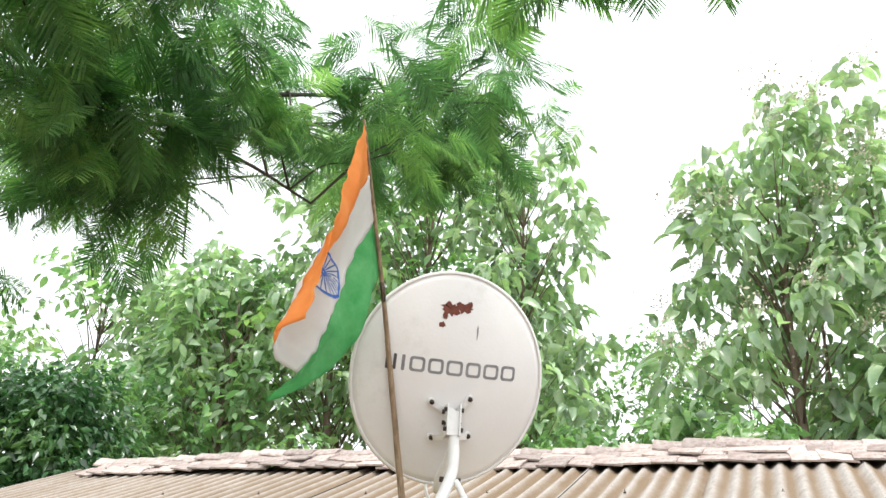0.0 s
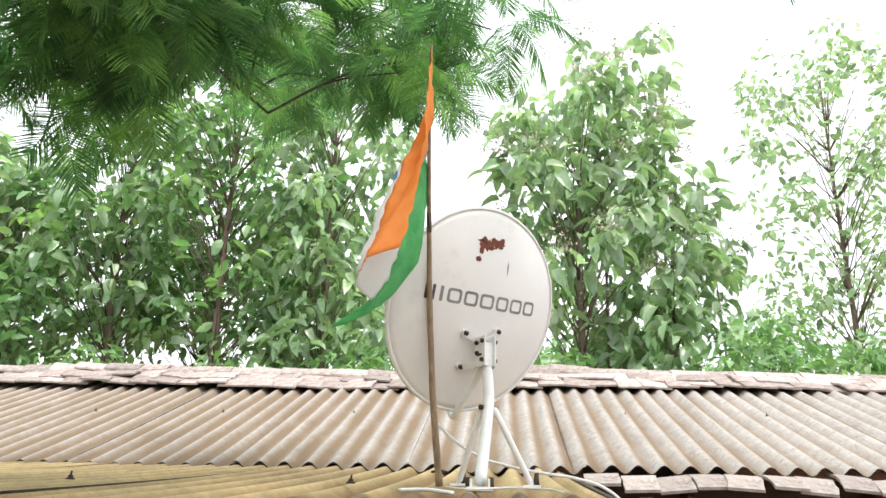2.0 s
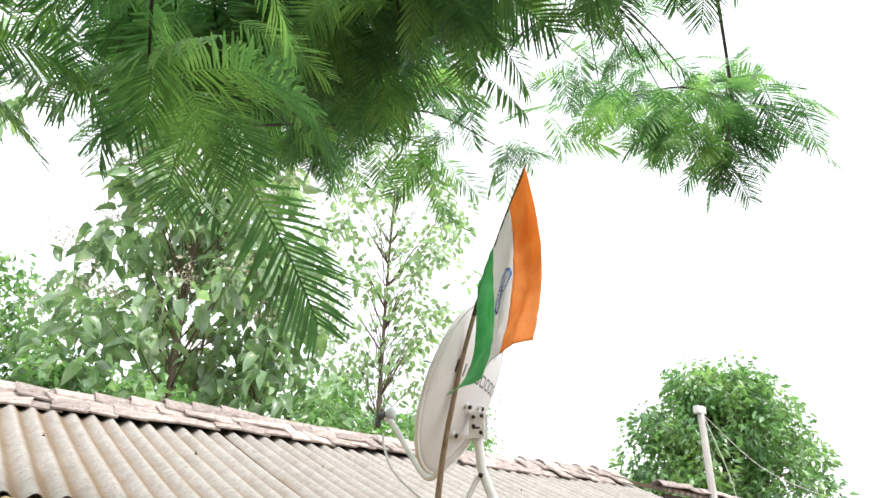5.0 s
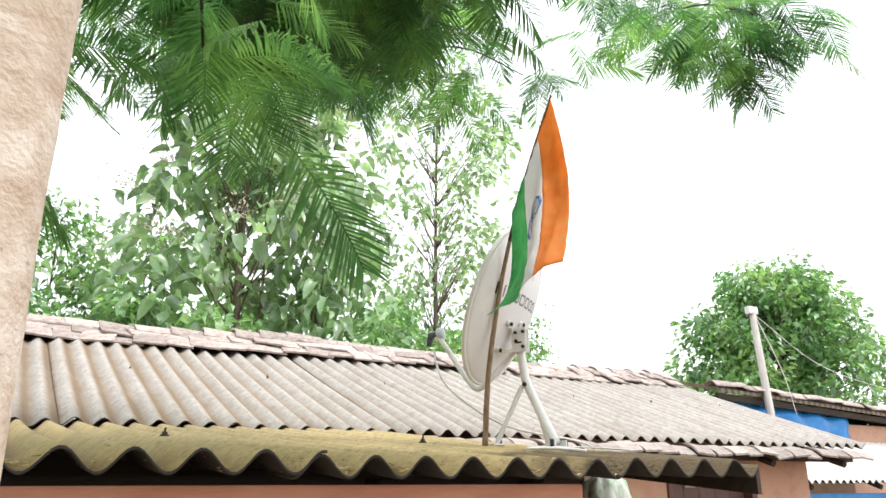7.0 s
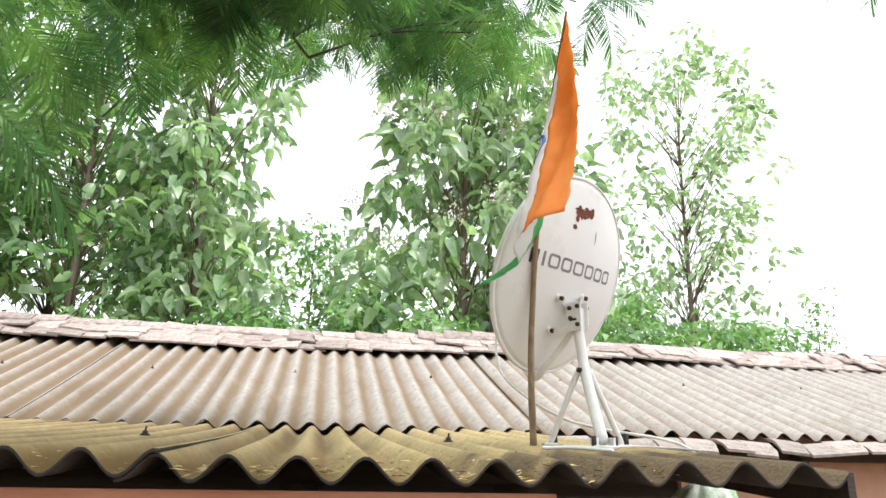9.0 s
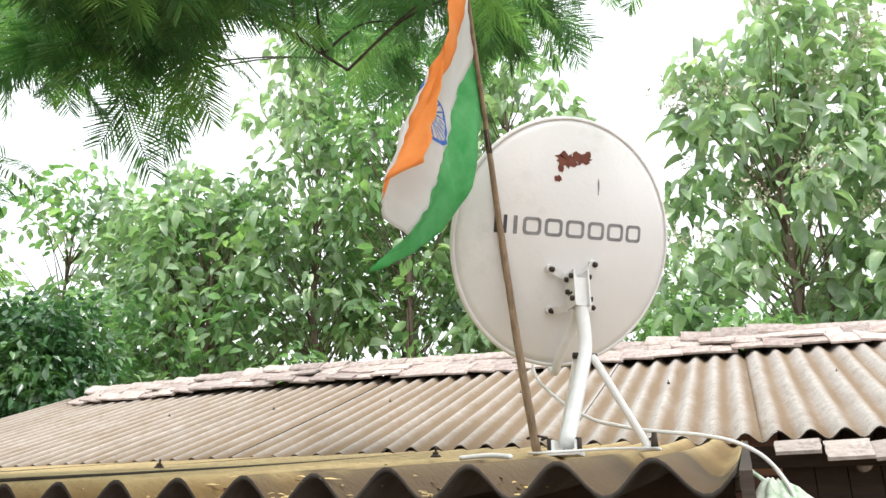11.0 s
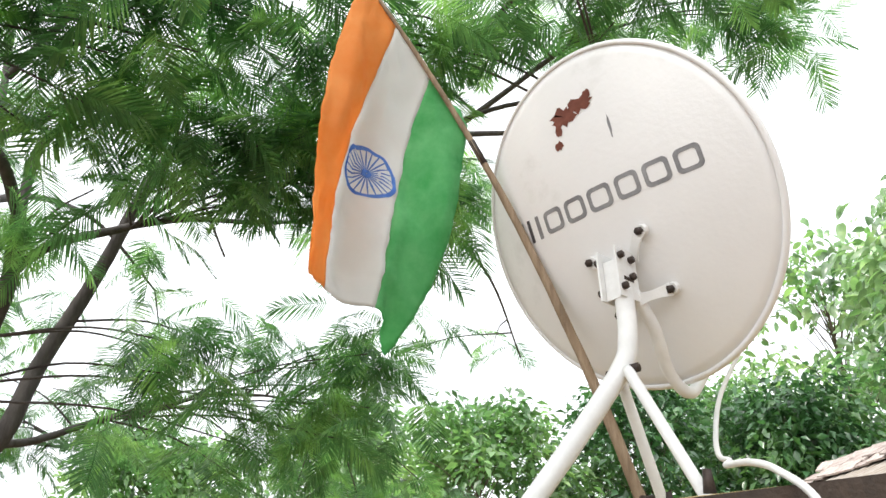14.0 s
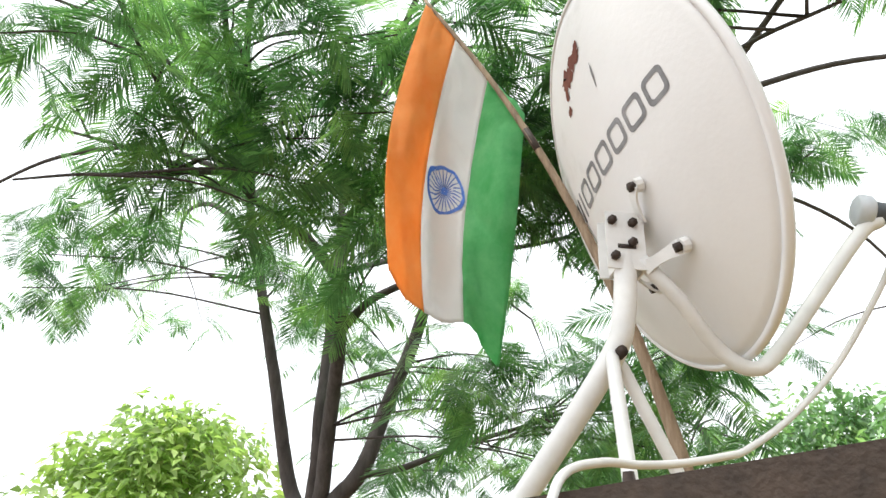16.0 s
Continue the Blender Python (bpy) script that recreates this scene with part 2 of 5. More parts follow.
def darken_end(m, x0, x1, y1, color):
    """Dark brown that thickens in ragged patches towards the outer end and the front edge of a roof."""
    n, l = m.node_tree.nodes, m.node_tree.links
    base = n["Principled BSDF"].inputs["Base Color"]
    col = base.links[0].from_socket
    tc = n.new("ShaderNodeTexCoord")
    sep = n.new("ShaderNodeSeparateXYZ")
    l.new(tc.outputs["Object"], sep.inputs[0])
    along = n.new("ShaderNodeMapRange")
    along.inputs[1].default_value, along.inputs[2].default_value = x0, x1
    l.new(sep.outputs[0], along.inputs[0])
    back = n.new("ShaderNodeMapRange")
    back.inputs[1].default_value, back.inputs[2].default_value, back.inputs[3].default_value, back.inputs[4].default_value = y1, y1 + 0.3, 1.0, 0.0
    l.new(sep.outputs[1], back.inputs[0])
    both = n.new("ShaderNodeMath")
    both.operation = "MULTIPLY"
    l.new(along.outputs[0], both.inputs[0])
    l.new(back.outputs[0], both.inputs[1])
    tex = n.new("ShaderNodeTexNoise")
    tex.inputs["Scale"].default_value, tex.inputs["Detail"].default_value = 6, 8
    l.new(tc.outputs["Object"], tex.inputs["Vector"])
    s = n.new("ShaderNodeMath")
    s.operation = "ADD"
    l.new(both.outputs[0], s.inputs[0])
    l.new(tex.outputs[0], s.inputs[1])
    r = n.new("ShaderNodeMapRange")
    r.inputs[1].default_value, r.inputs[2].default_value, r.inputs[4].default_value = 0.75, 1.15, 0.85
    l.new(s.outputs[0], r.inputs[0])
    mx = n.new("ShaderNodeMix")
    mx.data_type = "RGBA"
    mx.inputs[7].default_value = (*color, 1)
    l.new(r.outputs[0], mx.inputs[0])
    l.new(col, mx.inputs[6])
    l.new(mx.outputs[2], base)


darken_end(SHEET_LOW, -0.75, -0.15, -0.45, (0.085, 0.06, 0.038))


# ---- building helpers ----
def part(name, bm, mat, parent=None, label="", smooth=True):
    """Link a bmesh, or a finished mesh, as one object, under parent where one is given."""
    if isinstance(bm, bpy.types.Mesh):
        me = bm
    else:
        me = bpy.data.meshes.new(name)
        bmesh.ops.recalc_face_normals(bm, faces=bm.faces)
        bm.to_mesh(me)
        bm.free()
    if not me.materials:
        me.materials.append(mat)
    if smooth:
        me.polygons.foreach_set("use_smooth", [True] * len(me.polygons))
    ob = new(name, me)
    if parent:
        ob.parent = parent
    if label:
        ob["label"] = label
    return ob


def thing(name, label, category, group="", kind="", at=(0, 0, 0)):
    ob = new(name)
    ob.empty_display_size = 0.1
    ob.location = at
    return tagged(ob, label, category, group, kind)


def box(bm, x0, x1, y0, y1, z0, z1, m=None, bevel=0.0):
    vs = bmesh.ops.create_cube(bm, size=1)["verts"]
    for v in vs:
        v.co = Vector((x0 + (v.co.x + 0.5) * (x1 - x0), y0 + (v.co.y + 0.5) * (y1 - y0), z0 + (v.co.z + 0.5) * (z1 - z0)))
    if bevel:
        edges = list({e for v in vs for e in v.link_edges})
        vs = [v for v in bmesh.ops.bevel(bm, geom=edges, offset=bevel, segments=2, affect="EDGES", profile=0.7)["verts"]]
        vs = list(set(vs))
    if m is not None:
        bmesh.ops.transform(bm, matrix=m, verts=[v for v in vs if v.is_valid])
    return vs


def spline(points, steps):
    """A smooth line through the points (Catmull-Rom)."""
    p = [Vector(q) for q in points]
    p = [p[0] * 2 - p[1]] + p + [p[-1] * 2 - p[-2]]
    out = []
    for i in range(1, len(p) - 2):
        for k in range(steps):
            t = k / steps
            a, b, c, d = p[i - 1:i + 3]
            out.append(0.5 * (2 * b + (c - a) * t + (2 * a - 5 * b + 4 * c - d) * t * t + (3 * b - a - 3 * c + d) * t ** 3))
    return out + [p[-2]]


def tube(bm, points, radii, sides=8, wobble=0.0, rnd=random):
    """A round rod along the points; radii: one number, or one for each point."""
    pts = [Vector(q) for q in points]
    if not isinstance(radii, (list, tuple)):
        radii = [radii] * len(pts)
    ref, rings = None, []
    for i, q in enumerate(pts):
        d = (pts[min(i + 1, len(pts) - 1)] - pts[max(i - 1, 0)]).normalized()
        if ref is None:
            ref = d.orthogonal().normalized()
        ref = (ref - d * ref.dot(d)).normalized()
        side = d.cross(ref)
        ring = []
        for k in range(sides):
            a = 2 * math.pi * k / sides
            r = radii[i] * (1 + wobble * (rnd.random() - 0.5))
            ring.append(bm.verts.new(q + (ref * math.cos(a) + side * math.sin(a)) * r))
        rings.append(ring)
    for a, b in zip(rings, rings[1:]):
        for k in range(sides):
            bm.faces.new((a[k], a[(k + 1) % sides], b[(k + 1) % sides], b[k]))
    bm.faces.new(rings[0][::-1])
    bm.faces.new(rings[-1])


def lerp_radii(n, r0, r1):
    return [r0 + (r1 - r0) * i / (n - 1) for i in range(n)]


def mesh_from(name, verts, faces_n, mat):
    """A mesh of many separate polygons with faces_n corners each, from an array of shape (count * faces_n, 3)."""
    me = bpy.data.meshes.new(name)
    nv = len(verts)
    nf = nv // faces_n
    me.vertices.add(nv)
    me.vertices.foreach_set("co", np.asarray(verts, np.float32).ravel())
    me.loops.add(nv)
    me.loops.foreach_set("vertex_index", np.arange(nv, dtype=np.int32))
    me.polygons.add(nf)
    me.polygons.foreach_set("loop_start", np.arange(0, nv, faces_n, dtype=np.int32))
    me.update(calc_edges=True)
    me.validate()
    me.materials.append(mat)
    return me


def mesh_indexed(name, verts, quads, mat):
    me = bpy.data.meshes.new(name)
    me.vertices.add(len(verts))
    me.vertices.foreach_set("co", np.asarray(verts, np.float32).ravel())
    k = quads.shape[1]
    me.loops.add(quads.size)
    me.loops.foreach_set("vertex_index", np.asarray(quads, np.int32).ravel())
    me.polygons.add(len(quads))
    me.polygons.foreach_set("loop_start", np.arange(0, quads.size, k, dtype=np.int32))
    me.update(calc_edges=True)
    me.validate()
    me.materials.append(mat)
    return me


# ---- ground ----
bm = bmesh.new()
bmesh.ops.create_grid(bm, x_segments=60, y_segments=60, size=400)
for v in bm.verts:
    r = v.co.length
    v.co.z = 0.03 * noise.noise(v.co * 0.3) if r < 60 else 0.6 * noise.noise(v.co * 0.02)
tagged(part("ground", bm, EARTH), "bare trodden brown earth with patches of grass", "ground", kind="structure")

# ---- main house ----
PITCH = 0.146
SLOPE = 0.369
EAVE_Y, EAVE_Z = 2.03, 2.155          # mid height of the corrugation at the front eave
RIDGE_Y, RIDGE_Z = 4.66, 2.155 + 0.369 * (4.66 - 2.03)
X_LEFT, X_RIGHT = -6.2, 5.52


def corrugated(name, x0, count, phase, y0, y1, z0, slope, mat, parent, lift=0.0, depth=0.024, seg=8, pitch=PITCH, thick=0.007, rnd=None, rows=7, label="", dark=True):
    """One corrugated sheet from the eave at y0 up to y1, its waves along y."""
    nx = int(count * seg) + 1
    xs = x0 + np.arange(nx) * (pitch / seg)
    ys = np.linspace(y0, y1, rows)
    j = [rnd.uniform(-0.006, 0.006) for _ in range(3)] if rnd else (0, 0, 0)
    top = []
    for y in ys:
        f = (y - y0) / (y1 - y0)
        z = z0 + slope * (y - y0) + lift + j[0] * (1 - f) + j[1] * f - 0.012 * math.sin(math.pi * f)
        yy = y + (j[2] * 3 if f == 0 else 0)
        top.append(np.stack([xs, np.full(nx, yy), z + depth * np.cos(2 * math.pi * (xs - phase) / pitch)], 1))
    top = np.concatenate(top)
    low = top - np.array([0, 0, thick])
    v = np.concatenate([top, low])
    n = len(top)
    q = []
    for r in range(rows - 1):
        for i in range(nx - 1):
            a = r * nx + i
            q += [(a, a + 1, a + nx + 1, a + nx), (n + a, n + a + nx, n + a + nx + 1, n + a + 1)]
    for i in range(nx - 1):
        a, b = i, (rows - 1) * nx + i
        q += [(a, n + a, n + a + 1, a + 1), (b, b + 1, n + b + 1, n + b)]
    for r in range(rows - 1):
        a, b = r * nx, r * nx + nx - 1
        q += [(a, a + nx, n + a + nx, n + a), (b, n + b, n + b + nx, b + nx)]
    me = mesh_indexed(name, v, np.array(q), mat)
    # undersides and cut ends get the colour with shade painted in
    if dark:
        me.materials.append(UNDER_SHADE)
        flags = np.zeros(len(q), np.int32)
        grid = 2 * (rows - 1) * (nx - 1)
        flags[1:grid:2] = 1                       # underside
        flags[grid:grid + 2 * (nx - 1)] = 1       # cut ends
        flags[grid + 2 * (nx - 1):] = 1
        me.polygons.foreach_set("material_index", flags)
    return part(name, me, mat, parent, label)


house = thing("house", "low peach plastered house under a corrugated cement roof", "house")
rnd = random.Random(4)
bm = bmesh.new()
WT = 0.23
box(bm, X_LEFT + 0.5, -0.55, 2.35, 2.35 + WT, 0, 2.24)
box(bm, 1.45, 3.15, 2.35, 2.35 + WT, 0, 2.24)
box(bm, 4.25, X_RIGHT - 0.5, 2.35, 2.35 + WT, 0, 2.24)
box(bm, -0.55, 0.55, 2.35, 2.35 + WT, 2.0, 2.24)
box(bm, 3.15, 4.25, 2.35, 2.35 + WT, 2.0, 2.24)
box(bm, X_LEFT + 0.5, X_RIGHT - 0.5, 6.7, 6.7 + WT, 0, 2.24)
for gx in (X_LEFT + 0.5, X_RIGHT - 0.5 - WT):
    a = [(2.35 + WT, 0), (6.7, 0), (6.7, 2.3), (4.66, 3.0), (2.35 + WT, 2.2)]
    lo = [bm.verts.new((gx, y, z)) for y, z in a]
    hi = [bm.verts.new((gx + WT, y, z)) for y, z in a]
    bm.faces.new(lo[::-1])
    bm.faces.new(hi)
    for i in range(5):
        bm.faces.new((lo[i], lo[(i + 1) % 5], hi[(i + 1) % 5], hi[i]))
part("wall", bm, PLASTER, house, "peach plastered wall", smooth=False)


def door(x0, x1, parent):
    bm = bmesh.new()
    for a, b, c, d in ((x0, x0 + 0.07, 0, 2.0), (x1 - 0.07, x1, 0, 2.0), (x0 + 0.07, x1 - 0.07, 1.93, 2.0)):
        box(bm, a, b, 2.33, 2.5, c, d, bevel=0.006)
    frame_ob = part("door", bm, DOOR, parent, "dark brown painted door with a plank face", smooth=False)
    w = (x1 - x0 - 0.14) / 5
    for i in range(5):
        bm = bmesh.new()
        box(bm, x0 + 0.07 + i * w + 0.002, x0 + 0.07 + (i + 1) * w - 0.002, 2.42, 2.46, 0.02, 1.928, bevel=0.004)
        part("plank", bm, DOOR, frame_ob, smooth=False)


door(-0.55, 0.55, house)
door(3.15, 4.25, house)
# dark boards fill the open wall and stand for the shade inside
bm = bmesh.new()
box(bm, 0.56, 1.44, 2.445, 2.50, 0, 2.22)
boards = part("opening_fill", bm, TIMBER, house, "dark boards in place of a shaded opening", smooth=False)
for k in range(6):
    bm = bmesh.new()
    box(bm, 0.552 + 0.15 * k, 0.698 + 0.15 * k, 2.40, 2.44, 0, 2.24, bevel=0.004)
    part("board", bm, TIMBER, boards, smooth=False)
bm = bmesh.new()
tube(bm, [(0.92, 2.41, 2.04), (0.92, 2.30, 2.04)], 0.035, 16)
part("pipe_end", bm, POST, boards, "grey pipe end")
# short bars of unreadable writing above the right hand door
for k, (a, b) in enumerate(((3.42, 3.55), (3.58, 3.65), (3.69, 3.86))):
    bm = bmesh.new()
    box(bm, a, b, 2.405, 2.418, 1.80, 1.835)
    part("sign_bar", bm, LIME, house, "pale painted bar", smooth=False)

bm = bmesh.new()
for y in (2.15, 2.9, 3.7, 4.5):
    z = EAVE_Z + SLOPE * (y - EAVE_Y) - 0.125
    box(bm, X_LEFT + 0.1, X_RIGHT - 0.1, y - 0.03, y + 0.03, z - 0.05, z + 0.05)
for i in range(12):
    x = X_LEFT + 0.3 + i * 1.0
    tube(bm, [(x, 2.0, EAVE_Z - 0.16), (x, 4.66, EAVE_Z - 0.16 + SLOPE * 2.63), (x, 7.1, EAVE_Z - 0.16)], 0.035, 6)
roof = part("roof", bm, TIMBER, house, "gabled roof of grey-brown corrugated cement sheets on timber purlins", smooth=False)
first = 0.470 - 7 * PITCH * 7
i = 0
x = first
while x < X_RIGHT - 0.1:
    count = min(7.6, (X_RIGHT - x) / PITCH)
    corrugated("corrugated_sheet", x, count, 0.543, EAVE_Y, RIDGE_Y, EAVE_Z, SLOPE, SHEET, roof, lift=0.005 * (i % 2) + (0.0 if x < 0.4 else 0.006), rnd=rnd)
    x += 7 * PITCH
    i += 1
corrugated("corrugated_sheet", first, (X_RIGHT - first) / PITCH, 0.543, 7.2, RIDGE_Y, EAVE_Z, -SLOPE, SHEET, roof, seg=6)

# ridge: a row of lapped flat tiles along each side, half-round ridge tiles over them
def slab_mesh(name, length, width, thick, arch, mat, seed):
    r = random.Random(seed)
    bm = bmesh.new()
    n = 6
    rows = []
    for e in (-0.5, 0.5):
        up, dn = [], []
        for k in range(n + 1):
            f = k / n - 0.5
            z = arch * (1 - (2 * f) ** 2) + r.uniform(-0.003, 0.003)
            up.append(bm.verts.new((e * length + r.uniform(-0.006, 0.006), f * width, z + thick)))
            dn.append(bm.verts.new((e * length, f * width, z)))
        rows.append((up, dn))
    (u0, d0), (u1, d1) = rows
    for k in range(n):
        bm.faces.new((u0[k], u0[k + 1], u1[k + 1], u1[k]))
        bm.faces.new((d0[k], d1[k], d1[k + 1], d0[k + 1]))
        bm.faces.new((u0[k], d0[k], d0[k + 1], u0[k + 1]))
        bm.faces.new((u1[k], u1[k + 1], d1[k + 1], d1[k]))
    for k in (0, n):
        bm.faces.new((u0[k], u1[k], d1[k], d0[k]))
    bmesh.ops.recalc_face_normals(bm, faces=bm.faces)
    me = bpy.data.meshes.new(name)
    bm.to_mesh(me)
    bm.free()
    me.materials.append(mat)
    return me


RIDGE = [slab_mesh("ridge_tile", 0.35, 0.30, 0.018, 0.085, CLAY, s) for s in range(5)]
FLAT = [slab_mesh("roof_tile", 0.27, 0.26, 0.016, 0.012, CLAY, 20 + s) for s in range(5)]
x = X_LEFT + 0.1
while x < X_RIGHT - 0.1:
    sag = 0.025 * math.sin(x * 1.3) + 0.02 * noise.noise(Vector((x * 0.9, 0, 0)))
    step = 0.03 if x < 0.85 else 0.0
    ob = part("ridge_tile", rnd.choice(RIDGE), CLAY, roof, smooth=False)
    ob.matrix_local = pose(x, RIDGE_Y + rnd.uniform(-0.012, 0.012), RIDGE_Z + 0.012 + sag + step, rnd.uniform(-6, 6), 3.0 + rnd.uniform(-3, 3), rnd.uniform(-5, 5))
    x += 0.285 + rnd.uniform(-0.03, 0.025)
for row, (dy, lift) in enumerate(((0.31, 0.040), (0.17, 0.066))):
    x = X_LEFT + 0.1 + 0.1 * row
    while x < X_RIGHT - 0.05:
        y = RIDGE_Y - dy
        ob = part("roof_tile", rnd.choice(FLAT), CLAY, roof, smooth=False)
        sag = 0.02 * math.sin(x * 1.3)
        ob.matrix_local = pose(x, y + rnd.uniform(-0.035, 0.035), EAVE_Z + SLOPE * (y - EAVE_Y) + lift + sag + rnd.uniform(-0.006, 0.008) + 0.5 * (0.03 if x < 0.85 else 0.0),
                               math.degrees(math.atan(SLOPE)) + 3 + rnd.uniform(-6, 6), 3 + rnd.uniform(-4, 4), rnd.uniform(-10, 10))
        x += 0.215 + rnd.uniform(-0.03, 0.03)

# pale broken tiles bedded under the eave beyond the porch
EAVE_T = [slab_mesh("eave_tile", 0.19, 0.26, 0.016, 0.03, LIME, 40 + s) for s in range(5)]
x = 0.62
while x < X_RIGHT - 0.1:
    ob = part("eave_tile", rnd.choice(EAVE_T), LIME, roof, smooth=False)
    ob.matrix_local = pose(x, 1.99 + rnd.uniform(-0.03, 0.03), EAVE_Z - 0.072 + rnd.uniform(-0.01, 0.01), 17 + rnd.uniform(-5, 5), rnd.uniform(-7, 7), rnd.uniform(-9, 9))
    x += 0.19 + rnd.uniform(-0.01, 0.02)

# ---- porch roof ----
LOW_Y0, LOW_Y1 = -0.83, 2.12
LOW_S = 0.105
LOW_PITCH, LOW_DEPTH = 0.146, 0.027


def low_z(y):
    return 1.932 + LOW_S * (y - 0.067)


porch = thing("porch_roof", "low lean-to of mossy corrugated cement sheets on timber", "roof")
bm = bmesh.new()
for y in (-0.50, 0.1, 1.0, 1.9):
    box(bm, -5.3, -0.27 if y < 0 else 0.36, y - 0.035, y + 0.035, low_z(y) - 0.145, low_z(y) - 0.055)
part("purlin", bm, TIMBER, porch, smooth=False)
bm = bmesh.new()
for x in (-5.25, 0.17):
    box(bm, x, x + 0.05, -0.30, 2.3, 1.68, 1.74)
box(bm, -5.3, -0.30, -0.72, -0.62, low_z(-0.67) - 0.19, low_z(-0.67) - 0.062, bevel=0.008)
part("beam", bm, RED_BEAM, porch, "red-brown painted timber beam", smooth=False)
# added planks and side panel that block light from the porch interior
bm = bmesh.new()
n = 36
for k in range(n):
    a = -5.2 + 5.14 * k / n
    box(bm, a + 0.003, a + 5.14 / n - 0.003, -0.43, -0.40, 0.0, 1.62 + 0.02 * rnd.random(), bevel=0.004)
box(bm, 0.20, 0.23, 0.0, 2.33, 0.0, 1.68)
part("screen", bm, TIMBER, porch, "dark planks added to keep light out of the porch", smooth=False)
for x in (-4.9, -2.7, -0.9, -0.36):
    bm = bmesh.new()
    tube(bm, [(x, -0.53, -0.05), (x + 0.02, -0.53, 0.9), (x, -0.53, low_z(-0.53) - 0.06)], [0.06, 0.055, 0.05], 10)
    part("post", bm, TIMBER, porch)
x = -5.36
i = 0
while x < 0.34:
    count = min(7.6, (0.385 - x) / LOW_PITCH)
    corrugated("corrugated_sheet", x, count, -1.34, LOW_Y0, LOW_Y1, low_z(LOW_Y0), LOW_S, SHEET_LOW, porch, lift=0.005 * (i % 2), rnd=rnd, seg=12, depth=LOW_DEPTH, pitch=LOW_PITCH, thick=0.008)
    x += 7 * LOW_PITCH
    i += 1
# made-up dark strip that stands for shade under the roof end
bm = bmesh.new()
lo, hi = [], []
for y in (LOW_Y0 + 0.02, LOW_Y1):
    z = low_z(y)
    lo.append([bm.verts.new(p) for p in ((0.386, y, z - 0.085), (0.405, y, z - 0.085), (0.405, y, z + 0.008), (0.386, y, z + 0.008))])
a, c = lo
for k in range(4):
    bm.faces.new((a[k], a[(k + 1) % 4], c[(k + 1) % 4], c[k]))
bm.faces.new(a)
bm.faces.new(c[::-1])
part("end_shade_strip", bm, TIMBER, porch, "dark strip added for the shade at the roof end", smooth=False)
for k in range(-4, 2):
    x = -1.403 + 0.96 * k + (0.0 if k < 1 else 0.01)
    y = 0.067
    z = low_z(y) + LOW_DEPTH
    bm = bmesh.new()
    tube(bm, [(x, y, z), (x, y, z + 0.006)], [0.017, 0.012], 10)
    tube(bm, [(x, y, z + 0.006), (x, y, z + 0.014)], 0.009, 6)
    tube(bm, [(x, y, z + 0.014), (x + 0.002, y, z + 0.028)], 0.0035, 6)
    part("hook_bolt", bm, STEEL, porch, "rusty roofing bolt")
for k in range(10):
    for y in (3.35,):
        x = 0.543 + PITCH * (7 * (k - 5) + (3 if y > 3 else 1))
        if X_LEFT < x < X_RIGHT:
            z = EAVE_Z + SLOPE * (y - EAVE_Y) + 0.018
            bm = bmesh.new()
            tube(bm, [(x, y, z - 0.004), (x, y, z + 0.008)], [0.011, 0.008], 8)
            tube(bm, [(x, y, z + 0.008), (x, y, z + 0.022)], 0.003, 6)
            part("roofing_bolt", bm, STEEL, roof)

rl = random.Random(77)
slivers = []
for k in range(900):
    wave = rl.randint(-24, 9)
    x = -1.34 + LOW_PITCH * (wave + 0.5) + rl.gauss(0, 0.020)
    y = LOW_Y0 + 0.01 + abs(rl.gauss(0, 0.16))
    if x > 0.38:
        continue
    z = low_z(y) + LOW_DEPTH * math.cos(2 * math.pi * (x + 1.34) / LOW_PITCH) + 0.006
    a = rl.uniform(0, math.pi)
    d = np.array([math.cos(a), math.sin(a), rl.uniform(-0.1, 0.3)]) * rl.uniform(0.006, 0.022)
    w = np.array([-math.sin(a), math.cos(a), 0.2]) * rl.uniform(0.001, 0.003)
    c = np.array([x, y, z])
    slivers += [c - d, c - w, c + d, c + w + (0, 0, 0.002)]
tagged(part("leaf_litter", mesh_from("leaf_litter", np.array(slivers), 4, STRAW), STRAW, smooth=False), "dry straw-coloured leaf litter in the roof troughs", "leaf litter", kind="stuff")

# ---- satellite dish ----
DC = Vector((-0.027, 0.055, 2.551))                   # centre of the rim
DU = Vector((0.825, 0.565, 0.0)).normalized()
D0 = Vector((0.565, -0.825, 0.0)).normalized()
TILT = radians(22)
DV = (D0 * math.sin(TILT) + Vector((0, 0, math.cos(TILT)))).normalized()
DN = (D0 * math.cos(TILT) - Vector((0, 0, math.sin(TILT)))).normalized()
DA, DB, DD = 0.327, 0.357, 0.065


def on_dish(u, v, off=0.0):
    return DC + DU * u + DV * v + DN * (DD * (1 - (u / DA) ** 2 - (v / DB) ** 2) + off)


dish = thing("satellite_dish", "white satellite dish with flaked paint on a tripod mast", "satellite dish", at=(0, 0, 0))
bm = bmesh.new()
SEG, RINGS = 96, 16
outer = []
